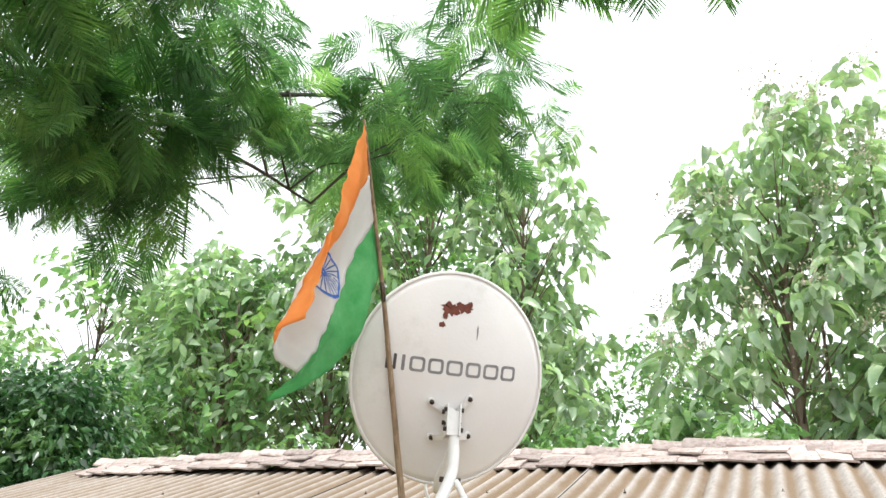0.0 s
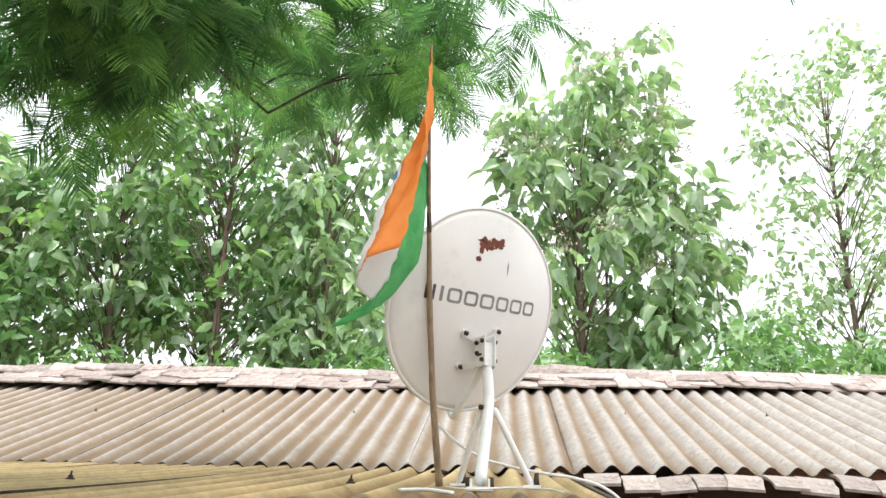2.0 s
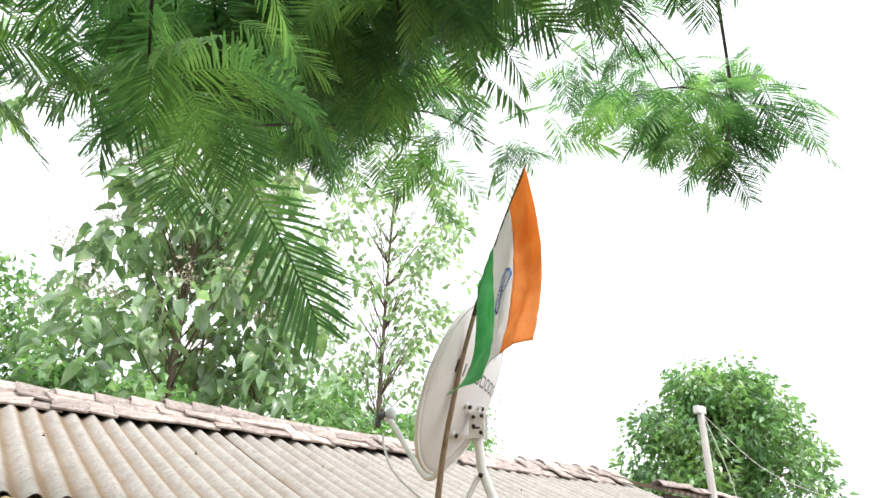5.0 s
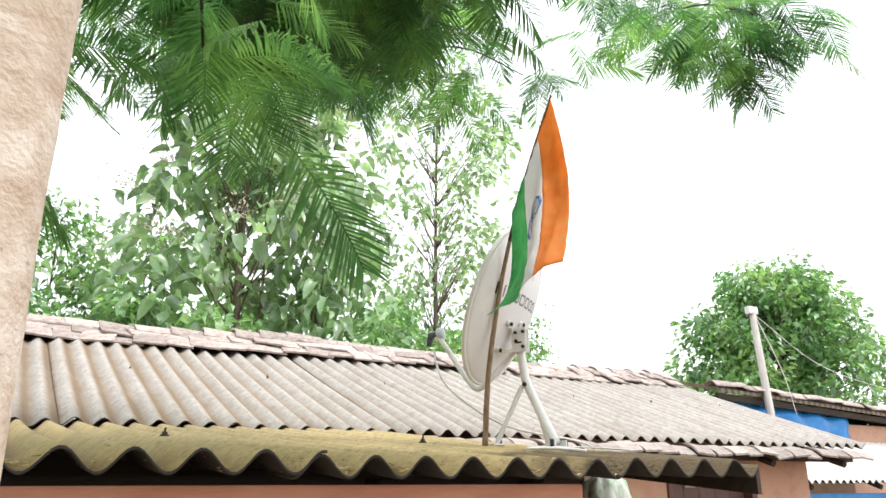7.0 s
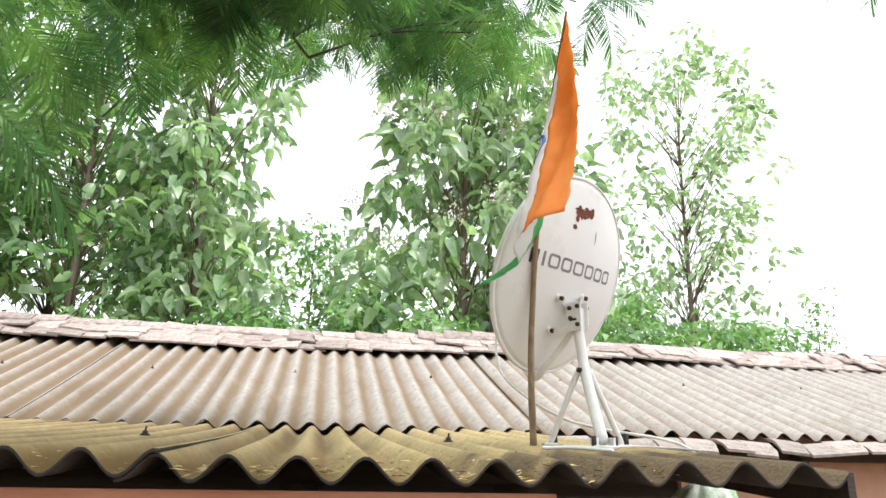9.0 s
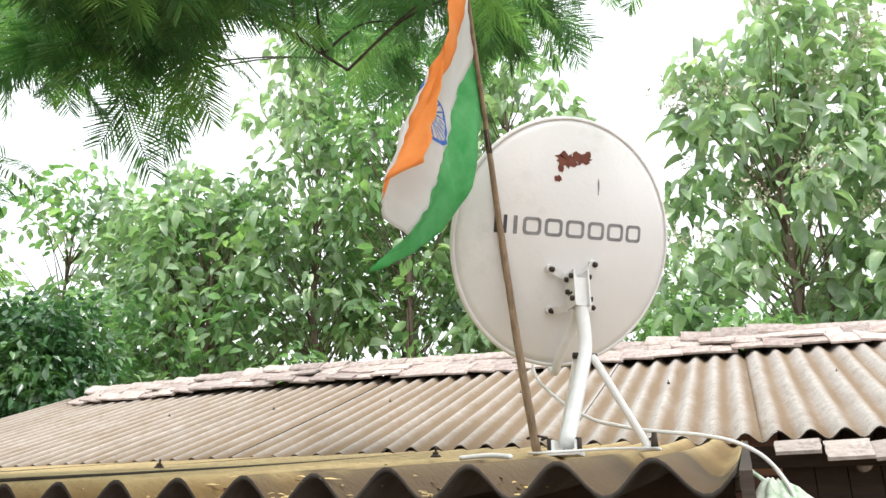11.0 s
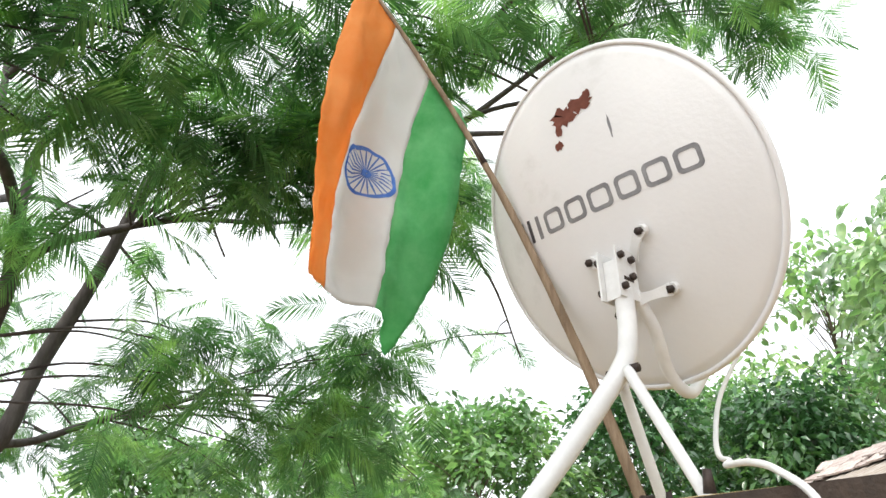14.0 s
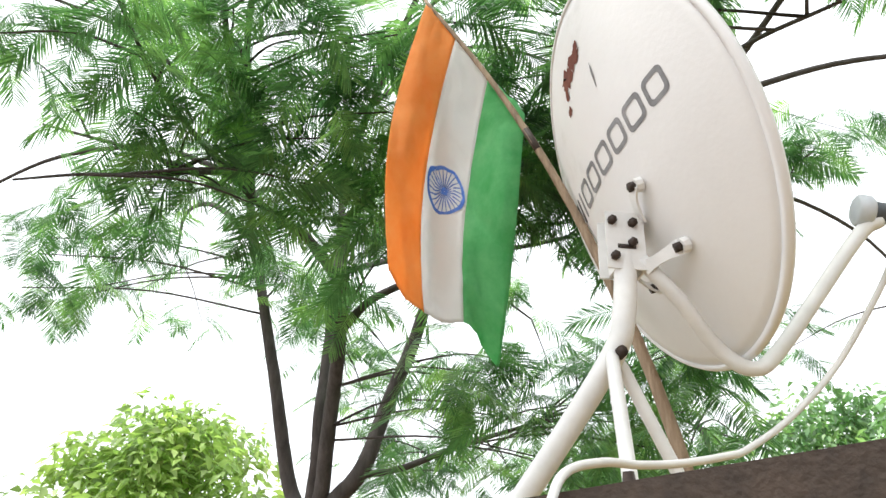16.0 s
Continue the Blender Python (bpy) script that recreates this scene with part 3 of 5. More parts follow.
for side, off in ((0, 0.0), (1, -0.004)):
    rows = []
    for r in range(RINGS + 1):
        f = r / RINGS
        if r == 0:
            rows.append([bm.verts.new(on_dish(0, 0, off))])
            continue
        rows.append([bm.verts.new(on_dish(DA * f * math.cos(a), DB * f * math.sin(a), off)) for a in (2 * math.pi * k / SEG for k in range(SEG))])
    for k in range(SEG):
        bm.faces.new((rows[0][0], rows[1][k], rows[1][(k + 1) % SEG]))
    for a, b in zip(rows[1:], rows[2:]):
        for k in range(SEG):
            bm.faces.new((a[k], b[k], b[(k + 1) % SEG], a[(k + 1) % SEG]))
    outer.append(rows[-1])
for k in range(SEG):
    bm.faces.new((outer[0][k], outer[1][k], outer[1][(k + 1) % SEG], outer[0][(k + 1) % SEG]))
reflector = part("reflector", bm, DISH, dish, "white painted steel reflector")
bm = bmesh.new()
prev = None
ring0 = None
for k in range(SEG):
    a = 2 * math.pi * k / SEG
    c, s = math.cos(a), math.sin(a)
    out = (DU * (c / DA) + DV * (s / DB)).normalized()
    base = on_dish(DA * c, DB * s)
    ring = [bm.verts.new(base + out * dx + DN * dz) for dx, dz in ((-0.002, 0.003), (0.006, 0.001), (0.010, -0.006), (0.006, -0.014), (-0.002, -0.012))]
    if prev:
        for i in range(5):
            bm.faces.new((prev[i], prev[(i + 1) % 5], ring[(i + 1) % 5], ring[i]))
    else:
        ring0 = ring
    prev = ring
for i in range(5):
    bm.faces.new((prev[i], prev[(i + 1) % 5], ring0[(i + 1) % 5], ring0[i]))
part("rim", bm, DISH, dish, "rolled white rim")


def decal(bm, loops, off=0.0008):
    """Flat print that follows the dish: loops of outer and inner outlines of equal length, or a single closed outline."""
    if len(loops) == 2:
        o, i = ([bm.verts.new(on_dish(u, v, off)) for u, v in lp] for lp in loops)
        n = len(o)
        for k in range(n):
            bm.faces.new((o[k], o[(k + 1) % n], i[(k + 1) % n], i[k]))
    else:
        o = [bm.verts.new(on_dish(u, v, off)) for u, v in loops[0]]
        mid = bm.verts.new(on_dish(sum(u for u, _ in loops[0]) / len(o), sum(v for _, v in loops[0]) / len(o), off))
        for k in range(len(o)):
            bm.faces.new((o[k], o[(k + 1) % len(o)], mid))


def rounded(cx, cy, w, h, r, n=5):
    out = []
    for sx, sy, a0 in ((1, 1, 0), (-1, 1, 90), (-1, -1, 180), (1, -1, 270)):
        for k in range(n + 1):
            a = radians(a0 + 90 * k / n)
            out.append((cx + sx * (w / 2 - r) + r * math.cos(a), cy + sy * (h / 2 - r) + r * math.sin(a)))
    return out


# the maker's mark: a row of plain bars and frames
MARK_V = 0.040
marks = [(-0.217, 0.012, 0), (-0.165, 0.011, 0), (-0.118, 0.052, 1), (-0.056, 0.052, 1), (0.008, 0.056, 1), (0.073, 0.052, 1), (0.136, 0.054, 1), (0.199, 0.052, 1)]
for k, (u, w, style) in enumerate(marks):
    bm = bmesh.new()
    if style == 0 or k == 0:
        decal(bm, [rounded(u, MARK_V, w, 0.052, 0.003)])
        if k == 0:
            decal(bm, [rounded(u + 0.024, MARK_V, 0.010, 0.052, 0.003)])
    else:
        decal(bm, [rounded(u, MARK_V, w, 0.050, 0.012), rounded(u, MARK_V, w - 0.018, 0.032, 0.007)])
    part("printed_shape", bm, PRINT_DARK if k == 0 else PRINT, reflector, "faded grey printed shape")

# flaked paint
rr = random.Random(11)


def flake(cu, cv, ru, rv, n, seed):
    r = random.Random(seed)
    return [(cu + ru * math.cos(2 * math.pi * k / n) * (1 + r.uniform(-0.28, 0.28)), cv + rv * math.sin(2 * math.pi * k / n) * (1 + r.uniform(-0.38, 0.38))) for k in range(n)]


bm = bmesh.new()
decal(bm, [flake(-0.024, 0.236, 0.034, 0.021, 26, 1)], 0.0009)
decal(bm, [flake(0.018, 0.244, 0.030, 0.016, 22, 2)], 0.0013)
decal(bm, [flake(0.041, 0.254, 0.009, 0.012, 12, 5)], 0.0017)
decal(bm, [flake(-0.042, 0.212, 0.008, 0.014, 12, 6)], 0.0017)
decal(bm, [flake(-0.049, 0.180, 0.011, 0.010, 14, 3)], 0.0009)
part("rust_patch", bm, RUST, reflector, "bare rust where the paint has flaked")
bm = bmesh.new()
decal(bm, [flake(0.075, 0.17, 0.003, 0.024, 14, 9)], 0.0009)
part("scratch", bm, PRINT, reflector)

# bracket on the back
BOLTS = {"tl": Vector((-0.061, 0.004, 2.459)), "tr": Vector((0.047, 0.072, 2.480)), "bl": Vector((-0.084, 0.064, 2.356)), "br": Vector((0.016, 0.138, 2.375))}


def uv_of(p):
    d = p - DC
    return d.dot(DU), d.dot(DV)


CLAMP = Vector((0.016, 0.014, 2.392))
for key, q in BOLTS.items():
    u, v = uv_of(q)
    root = on_dish(u, v, 0.002)
    tip = root + DN * 0.018
    foot = CLAMP + DU * (0.020 if key[1] == "r" else -0.020) - D0 * 0.034 + Vector((0, 0, 0.040 if key[0] == "t" else -0.045))
    bm = bmesh.new()
    line = spline([root + DN * 0.012, root.lerp(foot, 0.35) + DN * 0.012, root.lerp(foot, 0.70) + DN * 0.006, foot], 4)
    across = (foot - root).cross(DN).normalized()
    prev = None
    for i, c in enumerate(line):
        w = 0.013 - 0.004 * math.sin(math.pi * i / (len(line) - 1))
        ring = [bm.verts.new(c + across * a + DN * b) for a, b in ((-w, 0), (w, 0), (w, 0.004), (-w, 0.004))]
        if prev:
            for k in range(4):
                bm.faces.new((prev[k], prev[(k + 1) % 4], ring[(k + 1) % 4], ring[k]))
        else:
            bm.faces.new(ring)
        prev = ring
    bm.faces.new(prev[::-1])
    tube(bm, [root, root + DN * 0.013], [0.013, 0.012], 10)
    arm_ob = part("bracket_arm", bm, TUBE, dish, "white pressed steel arm", smooth=False)
    bm = bmesh.new()
    tube(bm, [root + DN * 0.013, root + DN * 0.022], 0.0085, 6)
    part("bolt", bm, STEEL, arm_ob, "dark rusty bolt")

MAST_BEND = [Vector((0.017, 0.020, 2.38)), Vector((0.021, 0.020, 2.33)), Vector((0.026, 0.014, 2.265)), Vector((0.026, -0.006, 2.205)), Vector((0.0155, -0.105, 2.075)),
             Vector((0.005, -0.207, 1.952))]
mast_dir = (MAST_BEND[0] - MAST_BEND[2]).normalized()
ax = DU.copy()
cz = Vector((0, 0, 1))
cy = cz.cross(ax).normalized()
cm = Matrix((ax, cy, cz)).transposed().to_4x4()
cm.translation = CLAMP
bm = bmesh.new()
box(bm, -0.023, -0.019, -0.030, 0.034, -0.052, 0.05, cm)
box(bm, 0.019, 0.023, -0.030, 0.034, -0.052, 0.05, cm)
box(bm, -0.019, 0.019, 0.030, 0.034, -0.05, 0.05, cm)
box(bm, -0.0185, 0.0185, -0.016, -0.012, -0.05, 0.03, cm)
clamp = part("clamp", bm, TUBE, dish, "white steel mast clamp", smooth=False)
for sx in (-1, 1):
    for dy, dz in ((-0.02, 0.032), (-0.018, -0.032), (0.014, 0.03), (0.012, -0.006)):
        bm = bmesh.new()
        a = cm @ Vector((sx * 0.023, dy, dz))
        tube(bm, [a, a + ax * sx * 0.009], 0.0075, 6)
        part("bolt", bm, STEEL, clamp, "dark rusty bolt")
    bm = bmesh.new()
    box(bm, min(sx * 0.023, sx * 0.0245), max(sx * 0.023, sx * 0.0245), -0.012, 0.018, -0.016, -0.009, cm)
    part("slot", bm, STEEL, clamp)

bm = bmesh.new()
line = spline(MAST_BEND, 6)
tube(bm, line, 0.0185, 16)
part("mast", bm, TUBE, dish, "bent white steel tube mast")
bm = bmesh.new()
b = MAST_BEND[-1]
box(bm, b.x - 0.04, b.x + 0.036, b.y - 0.04, b.y + 0.035, low_z(b.y) + 0.022, low_z(b.y) + 0.034, bevel=0.003)
box(bm, b.x - 0.03, b.x - 0.024, b.y - 0.03, b.y + 0.03, low_z(b.y) + 0.03, low_z(b.y) + 0.058)
box(bm, b.x + 0.024, b.x + 0.03, b.y - 0.03, b.y + 0.03, low_z(b.y) + 0.03, low_z(b.y) + 0.058)
foot_ob = part("base_plate", bm, TUBE, dish, "white steel foot plate", smooth=False)
for dx in (-0.035, 0.033):
    bm = bmesh.new()
    tube(bm, [(b.x + dx, b.y - 0.02, low_z(b.y) + 0.03), (b.x + dx, b.y - 0.02, low_z(b.y) + 0.062)], 0.008, 6)
    part("bolt", bm, STEEL, foot_ob, "dark rusty bolt")

HINGE = Vector((0.024, -0.004, 2.200))
for fx, fy in ((0.165, 0.045), (-0.075, 0.085)):
    foot = Vector((fx, fy, low_z(fy) + 0.03))
    bm = bmesh.new()
    side = Vector((1, 0, 0)) * (0.02 if fx > 0 else -0.02)
    tube(bm, [HINGE + side, (HINGE + side).lerp(foot, 0.04), (HINGE + side).lerp(foot, 0.96), foot], [0.008, 0.0105, 0.0105, 0.009], 10)
    strut = part("strut", bm, TUBE, dish, "thin white steel strut")
    bm = bmesh.new()
    box(bm, fx - 0.028, fx + 0.028, fy - 0.02, fy + 0.02, low_z(fy) + 0.022, low_z(fy) + 0.03, bevel=0.002)
    part("foot_plate", bm, TUBE, strut, smooth=False)
    bm = bmesh.new()
    tube(bm, [(fx + 0.014, fy, low_z(fy) + 0.03), (fx + 0.016, fy, low_z(fy) + 0.068)], [0.011, 0.007], 6)
    part("bolt", bm, STEEL, strut, "dark rusty bolt")
bm = bmesh.new()
tube(bm, [HINGE - DU * 0.032, HINGE + DU * 0.034], 0.009, 8)
part("hinge_bolt", bm, STEEL, dish, "dark hinge bolt")

LNB_AT = Vector((-0.185, 0.408, 2.465))
low = DC - DV * DB
bm = bmesh.new()
arm = spline([CLAMP + Vector((-0.004, 0.03, -0.03)), CLAMP + Vector((-0.035, 0.075, -0.09)), low + Vector((0.03, -0.035, 0.012)), low + Vector((0.004, 0.012, -0.022)),
              low + Vector((-0.02, 0.06, 0.02)), LNB_AT + Vector((0.018, -0.05, -0.045)), LNB_AT + Vector((0.004, -0.01, -0.012))], 6)
tube(bm, arm, 0.0125, 10)
part("feed_arm", bm, TUBE, dish, "bent white feed arm")
to_dish = (on_dish(0, 0) - LNB_AT).normalized()
bm = bmesh.new()
tube(bm, [LNB_AT - to_dish * 0.030, LNB_AT - to_dish * 0.026, LNB_AT + to_dish * 0.008, LNB_AT + to_dish * 0.02], [0.014, 0.018, 0.018, 0.020], 16)
tube(bm, [LNB_AT - to_dish * 0.03 + Vector((0, 0, -0.005)), LNB_AT - to_dish * 0.03 + Vector((0, 0, -0.045))], [0.014, 0.011], 12)
lnb = part("receiver", bm, LNB_DARK, dish, "dark grey plastic receiver head")
bm = bmesh.new()
tube(bm, [LNB_AT + to_dish * 0.02, LNB_AT + to_dish * 0.026, LNB_AT + to_dish * 0.044, LNB_AT + to_dish * 0.048], [0.022, 0.027, 0.027, 0.022], 20)
part("feed_cap", bm, LNB, lnb, "pale grey feed cap")

# ---- cables on the porch roof ----
def cable(points, r, label):
    bm = bmesh.new()
    tube(bm, spline(points, 8), r, 8)
    tagged(part("cable", bm, CABLE), label, "cable")


cable([LNB_AT + Vector((0.0, 0.0, -0.075)), (-0.20, 0.37, 2.33), (-0.19, 0.294, 2.22), (-0.10, 0.22, 2.12), (0.0, 0.165, 2.055), (0.071, 0.145, 2.032), (0.14, 0.10, 2.012),
       (0.214, 0.066, 1.998), (0.30, 0.05, 1.985), (0.388, 0.036, 1.958), (0.455, 0.04, 1.905), (0.50, 0.02, 1.80), (0.50, 0.05, 1.66)], 0.0052, "white coaxial cable looping from the dish over the roof")
cable([(-0.10, -0.16, low_z(-0.16) + 0.032), (-0.02, -0.30, low_z(-0.3) + 0.034), (0.10, -0.22, low_z(-0.22) + 0.036), (0.20, -0.25, low_z(-0.25) + 0.034),
       (0.235, -0.38, low_z(-0.38) + 0.034)], 0.003, "thin white wire lying on the porch roof")
cable([(-0.22, -0.32, low_z(-0.32) + 0.03), (-0.14, -0.36, low_z(-0.36) + 0.034), (-0.06, -0.46, low_z(-0.46) + 0.032)], 0.0055, "short end of white cable on the porch roof")

# ---- flag ----
flag = thing("flag", "tricolour cloth flag drooping from a bent cane pole", "flag")
POLE = spline([(-0.138, 0.078, 1.955), (-0.160, 0.0, 2.25), (-0.168, -0.110, 2.56), (-0.166, -0.22, 2.81), (-0.160, -0.34, 3.04), (-0.146, -0.485, 3.285)], 8)
bm = bmesh.new()
tube(bm, POLE, lerp_radii(len(POLE), 0.0125, 0.0045), 10, 0.12, random.Random(2))
pole_ob = part("pole", bm, CANE, flag, "thin knotty cane pole")
bm = bmesh.new()
tube(bm, [(-0.165, 0.08, 2.0), (-0.135, 0.06, 2.004), (-0.11, 0.08, 2.0), (-0.13, 0.10, 1.997)], 0.004, 6)
part("tie", bm, STEEL, flag)
bm = bmesh.new()
tube(bm, [POLE[22], POLE[24]], 0.0085, 8)
part("tie", bm, STEEL, flag)
H_TOP, H_LOW = Vector((-0.146, -0.480, 3.270)), Vector((-0.176, -0.225, 2.862))
F_TOP, F_LOW = Vector((-0.255, -0.585, 2.555)), Vector((-0.415, -0.385, 2.395))


def cloth(s, t):
    """s: 0 at the orange edge to 1 at the green edge; t: 0 at the pole to 1 at the free end."""
    p = H_TOP.lerp(H_LOW, s).lerp(F_TOP.lerp(F_LOW, s), t)
    belly = Vector((0.06, -0.10, -0.02)) * math.sin(math.pi * min(t * 0.9, 1)) * 0.45
    fold = Vector((0.75, 0.45, 0.1)) * (0.050 * math.sin(8.0 * s + 2.0 * t + 0.2) + 0.016 * math.sin(17 * s - 4 * t)) * min(1, 2.2 * t)
    wrinkle = Vector((0.7, 0.5, 0.0)) * (0.014 * noise.noise(Vector((s * 6, t * 9, 3))) + 0.009 * noise.noise(Vector((s * 16, t * 19, 8))) + 0.004 * noise.noise(Vector((s * 34, t * 40, 5))))
    droop = Vector((0.02, 0.04, -0.085)) * (s ** 2) * math.sin(0.93 * math.pi * t)
    return p + belly * (1 - 0.35 * s) + fold + wrinkle + droop


def stripe(name, s0, s1, mat, label):
    bm = bmesh.new()
    ns, nt = 12, 44
    grid = {}
    for i in range(ns + 1):
        for j in range(nt + 1):
            s, t = s0 + (s1 - s0) * i / ns, j / nt
            p = cloth(s, t)
            n = (cloth(s + 0.01, t) - cloth(s - 0.01, t)).cross(cloth(s, t + 0.01) - cloth(s, t - 0.01)).normalized() * 0.0004
            grid[i, j] = (bm.verts.new(p + n), bm.verts.new(p - n))
    for i in range(ns):
        for j in range(nt):
            a, b, c, d = grid[i, j], grid[i + 1, j], grid[i + 1, j + 1], grid[i, j + 1]
            bm.faces.new((a[0], b[0], c[0], d[0]))
            bm.faces.new((a[1], d[1], c[1], b[1]))
    for i in range(ns):
        for j in (0, nt):
            a, b = grid[i, j], grid[i + 1, j]
            bm.faces.new((a[0], a[1], b[1], b[0]))
    for j in range(nt):
        for i in (0, ns):
            a, b = grid[i, j], grid[i, j + 1]
            bm.faces.new((a[0], a[1], b[1], b[0]))
    return part(name, bm, mat, flag, label)


stripe("orange_stripe", 0, 0.333, ORANGE, "saffron orange cloth stripe")
white = stripe("white_stripe", 0.3335, 0.6665, WHITE, "white cloth stripe with a blue wheel")
stripe("green_stripe", 0.667, 1, GREEN, "green cloth stripe")
WHEEL_S, WHEEL_T = 0.155, 0.085
bm = bmesh.new()
for side in (1, -1):
    def wheel(r, a):
        s, t = 0.5 + WHEEL_S * r * math.sin(a), 0.47 + WHEEL_T * r * math.cos(a)
        n = (cloth(s + 0.01, t) - cloth(s - 0.01, t)).cross(cloth(s, t + 0.01) - cloth(s, t - 0.01)).normalized()
        return bm.verts.new(cloth(s, t) + n * 0.0016 * side)
    N = 48
    for r0, r1 in ((0.86, 1.0), (0.02, 0.17)):
        a = [wheel(r0, 2 * math.pi * k / N) for k in range(N)]
        b = [wheel(r1, 2 * math.pi * k / N) for k in range(N)]
        for k in range(N):
            bm.faces.new((a[k], a[(k + 1) % N], b[(k + 1) % N], b[k]))
    for k in range(24):
        a = 2 * math.pi * k / 24
        pts = [(0.15, a - 0.10), (0.5, a - 0.055), (0.88, a - 0.02), (0.88, a + 0.02), (0.5, a + 0.055), (0.15, a + 0.10)]
        v = [wheel(*q) for q in pts]
        bm.faces.new((v[0], v[1], v[4], v[5]))
        bm.faces.new((v[1], v[2], v[3], v[4]))
part("wheel", bm, BLUE, white, "blue spoked wheel printed on the white")

# ---- sack hung at the porch end ----
bm = bmesh.new()
bmesh.ops.create_uvsphere(bm, u_segments=54, v_segments=20, radius=1)
for v in bm.verts:
    n = noise.noise(v.co * 2.2) * 0.2 + 0.06 * math.sin(9 * math.atan2(v.co.y, v.co.x)) * (0.4 + 0.6 * abs(v.co.z))
    top = 0.75 if v.co.z > 0.8 else 1.0
    v.co = Vector((0.455 + v.co.x * 0.135 * top * (1 + n), 0.05 + v.co.y * 0.11 * top * (1 + n), 1.67 + v.co.z * 0.20 * (1 + 0.4 * n)))
tube(bm, [(0.47, 0.10, 1.84), (0.40, 0.10, 1.90), (0.33, 0.10, 1.88)], 0.006, 6)
tagged(part("sack", bm, SACK), "green and white woven plastic sack hung under the porch edge", "sack")

# ---- plants ----
def many(name, template, mats, mat):
    """One mesh of many copies of a leaf: mats holds (3 x 3 turn and size, place) pairs."""
    v, q = template
    turn = np.array([m for m, _ in mats])
    place = np.array([p for _, p in mats])
    verts = np.einsum("nij,kj->nki", turn, v) + place[:, None, :]
    quads = q[None] + (np.arange(len(mats)) * len(v))[:, None, None]
    return mesh_indexed(name, verts.reshape(-1, 3), quads.reshape(-1, q.shape[1]), mat)


def frond_template(seed, length=0.34):
    """One feathery leaf along +x, hanging down a little: a thin stalk with close pairs of narrow combed strips."""
    rf = random.Random(seed)
    v, q = [], []
    droop = rf.uniform(0.25, 0.65)
    pairs = 27

    def spine(f):
        return np.array([length * f * (1 - 0.12 * droop * f), 0.0, -length * droop * f * f * 0.8])

    def strip(pts, widths, side):
        n0 = len(v)
        for p, w in zip(pts, widths):
            v.extend((p + side * w, p - side * w))
        q.extend((n0 + 2 * k, n0 + 2 * k + 2, n0 + 2 * k + 3, n0 + 2 * k + 1) for k in range(len(pts) - 1))
    strip([spine(k / 5) for k in range(6)], [0.0022] * 6, np.array([0, 1.0, 0]))
    for k in range(pairs):
        f = 0.08 + 0.92 * (k + 0.5) / pairs
        c = spine(f)
        size = length * 0.40 * (math.sin(math.pi * (0.14 + 0.74 * f)) ** 0.7) * rf.uniform(0.9, 1.06)
        for sy in (-1, 1):
            sweep = radians(rf.uniform(62, 74) - 30 * f)
            d = np.array([math.cos(sweep), sy * math.sin(sweep), rf.uniform(-0.30, -0.02)])
            d /= np.linalg.norm(d)
            side = np.cross(d, (0, 0, 1.0))
            side /= np.linalg.norm(side)
            pts = [c + d * size * g + np.array([0, 0, -0.22 * size * g * g]) for g in (0, 0.45, 1.0)]
            strip(pts, (0.0022, 0.0040, 0.0018), side)
    return np.array(v), np.array(q)


def turn_matrix(direction, roll):
    """Columns x, y, z of a frame with x along direction and z as upright as it can be, rolled."""
    x = np.asarray(direction, float)
    x = x / np.linalg.norm(x)
    y = np.cross((0, 0, 1.0), x)
    y = y / (np.linalg.norm(y) + 1e-9)
    z = np.cross(x, y)
    c, s = math.cos(roll), math.sin(roll)
    return np.stack([x, y * c + z * s, z * c - y * s], 1)


FRONDS = [frond_template(s) for s in range(6)]
r = random.Random(21)
feather = thing("feathery_tree", "tree with smooth grey trunk, dark limbs and feathery leaves", "tree")
FORK = Vector((-1.985, -2.07, 2.36))
bm = bmesh.new()
line = spline([(-2.03, -2.00, -0.1), (-2.005, -2.02, 0.6), (-1.992, -2.03, 1.4), (-1.986, -2.035, 2.0), (-1.980, -2.05, 2.22), FORK], 8)
tube(bm, line, [0.113 - 0.034 * min(1, i / 20) - 0.004 * max(0, i - 33) for i in range(len(line))], 40, 0.02, r)
trunk_ob = part("trunk", bm, BARK, feather, "smooth grey-brown trunk with small scars")
bm = bmesh.new()
tube(bm, [(-1.972, -2.085, 1.985), (-1.962, -2.098, 1.987), (-1.961, -2.099, 1.987)], [0.006, 0.004, 0.001], 10, 0.3, r)
part("knot", bm, BARK_MID, trunk_ob, "small dark knot")
cloud = [[] for _ in FRONDS]
bough_points = []


def bough(points, r0, r1):
    """One dark limb, thinning from r0 to r1."""
    line = spline(points, 7)
    bm = bmesh.new()
    tube(bm, line, lerp_radii(len(line), r0, r1), 10, 0.08, r)
    part("limb", bm, BARK_DARK, feather, "dark bare limb")
    bough_points.extend(line[len(line) // 3:])


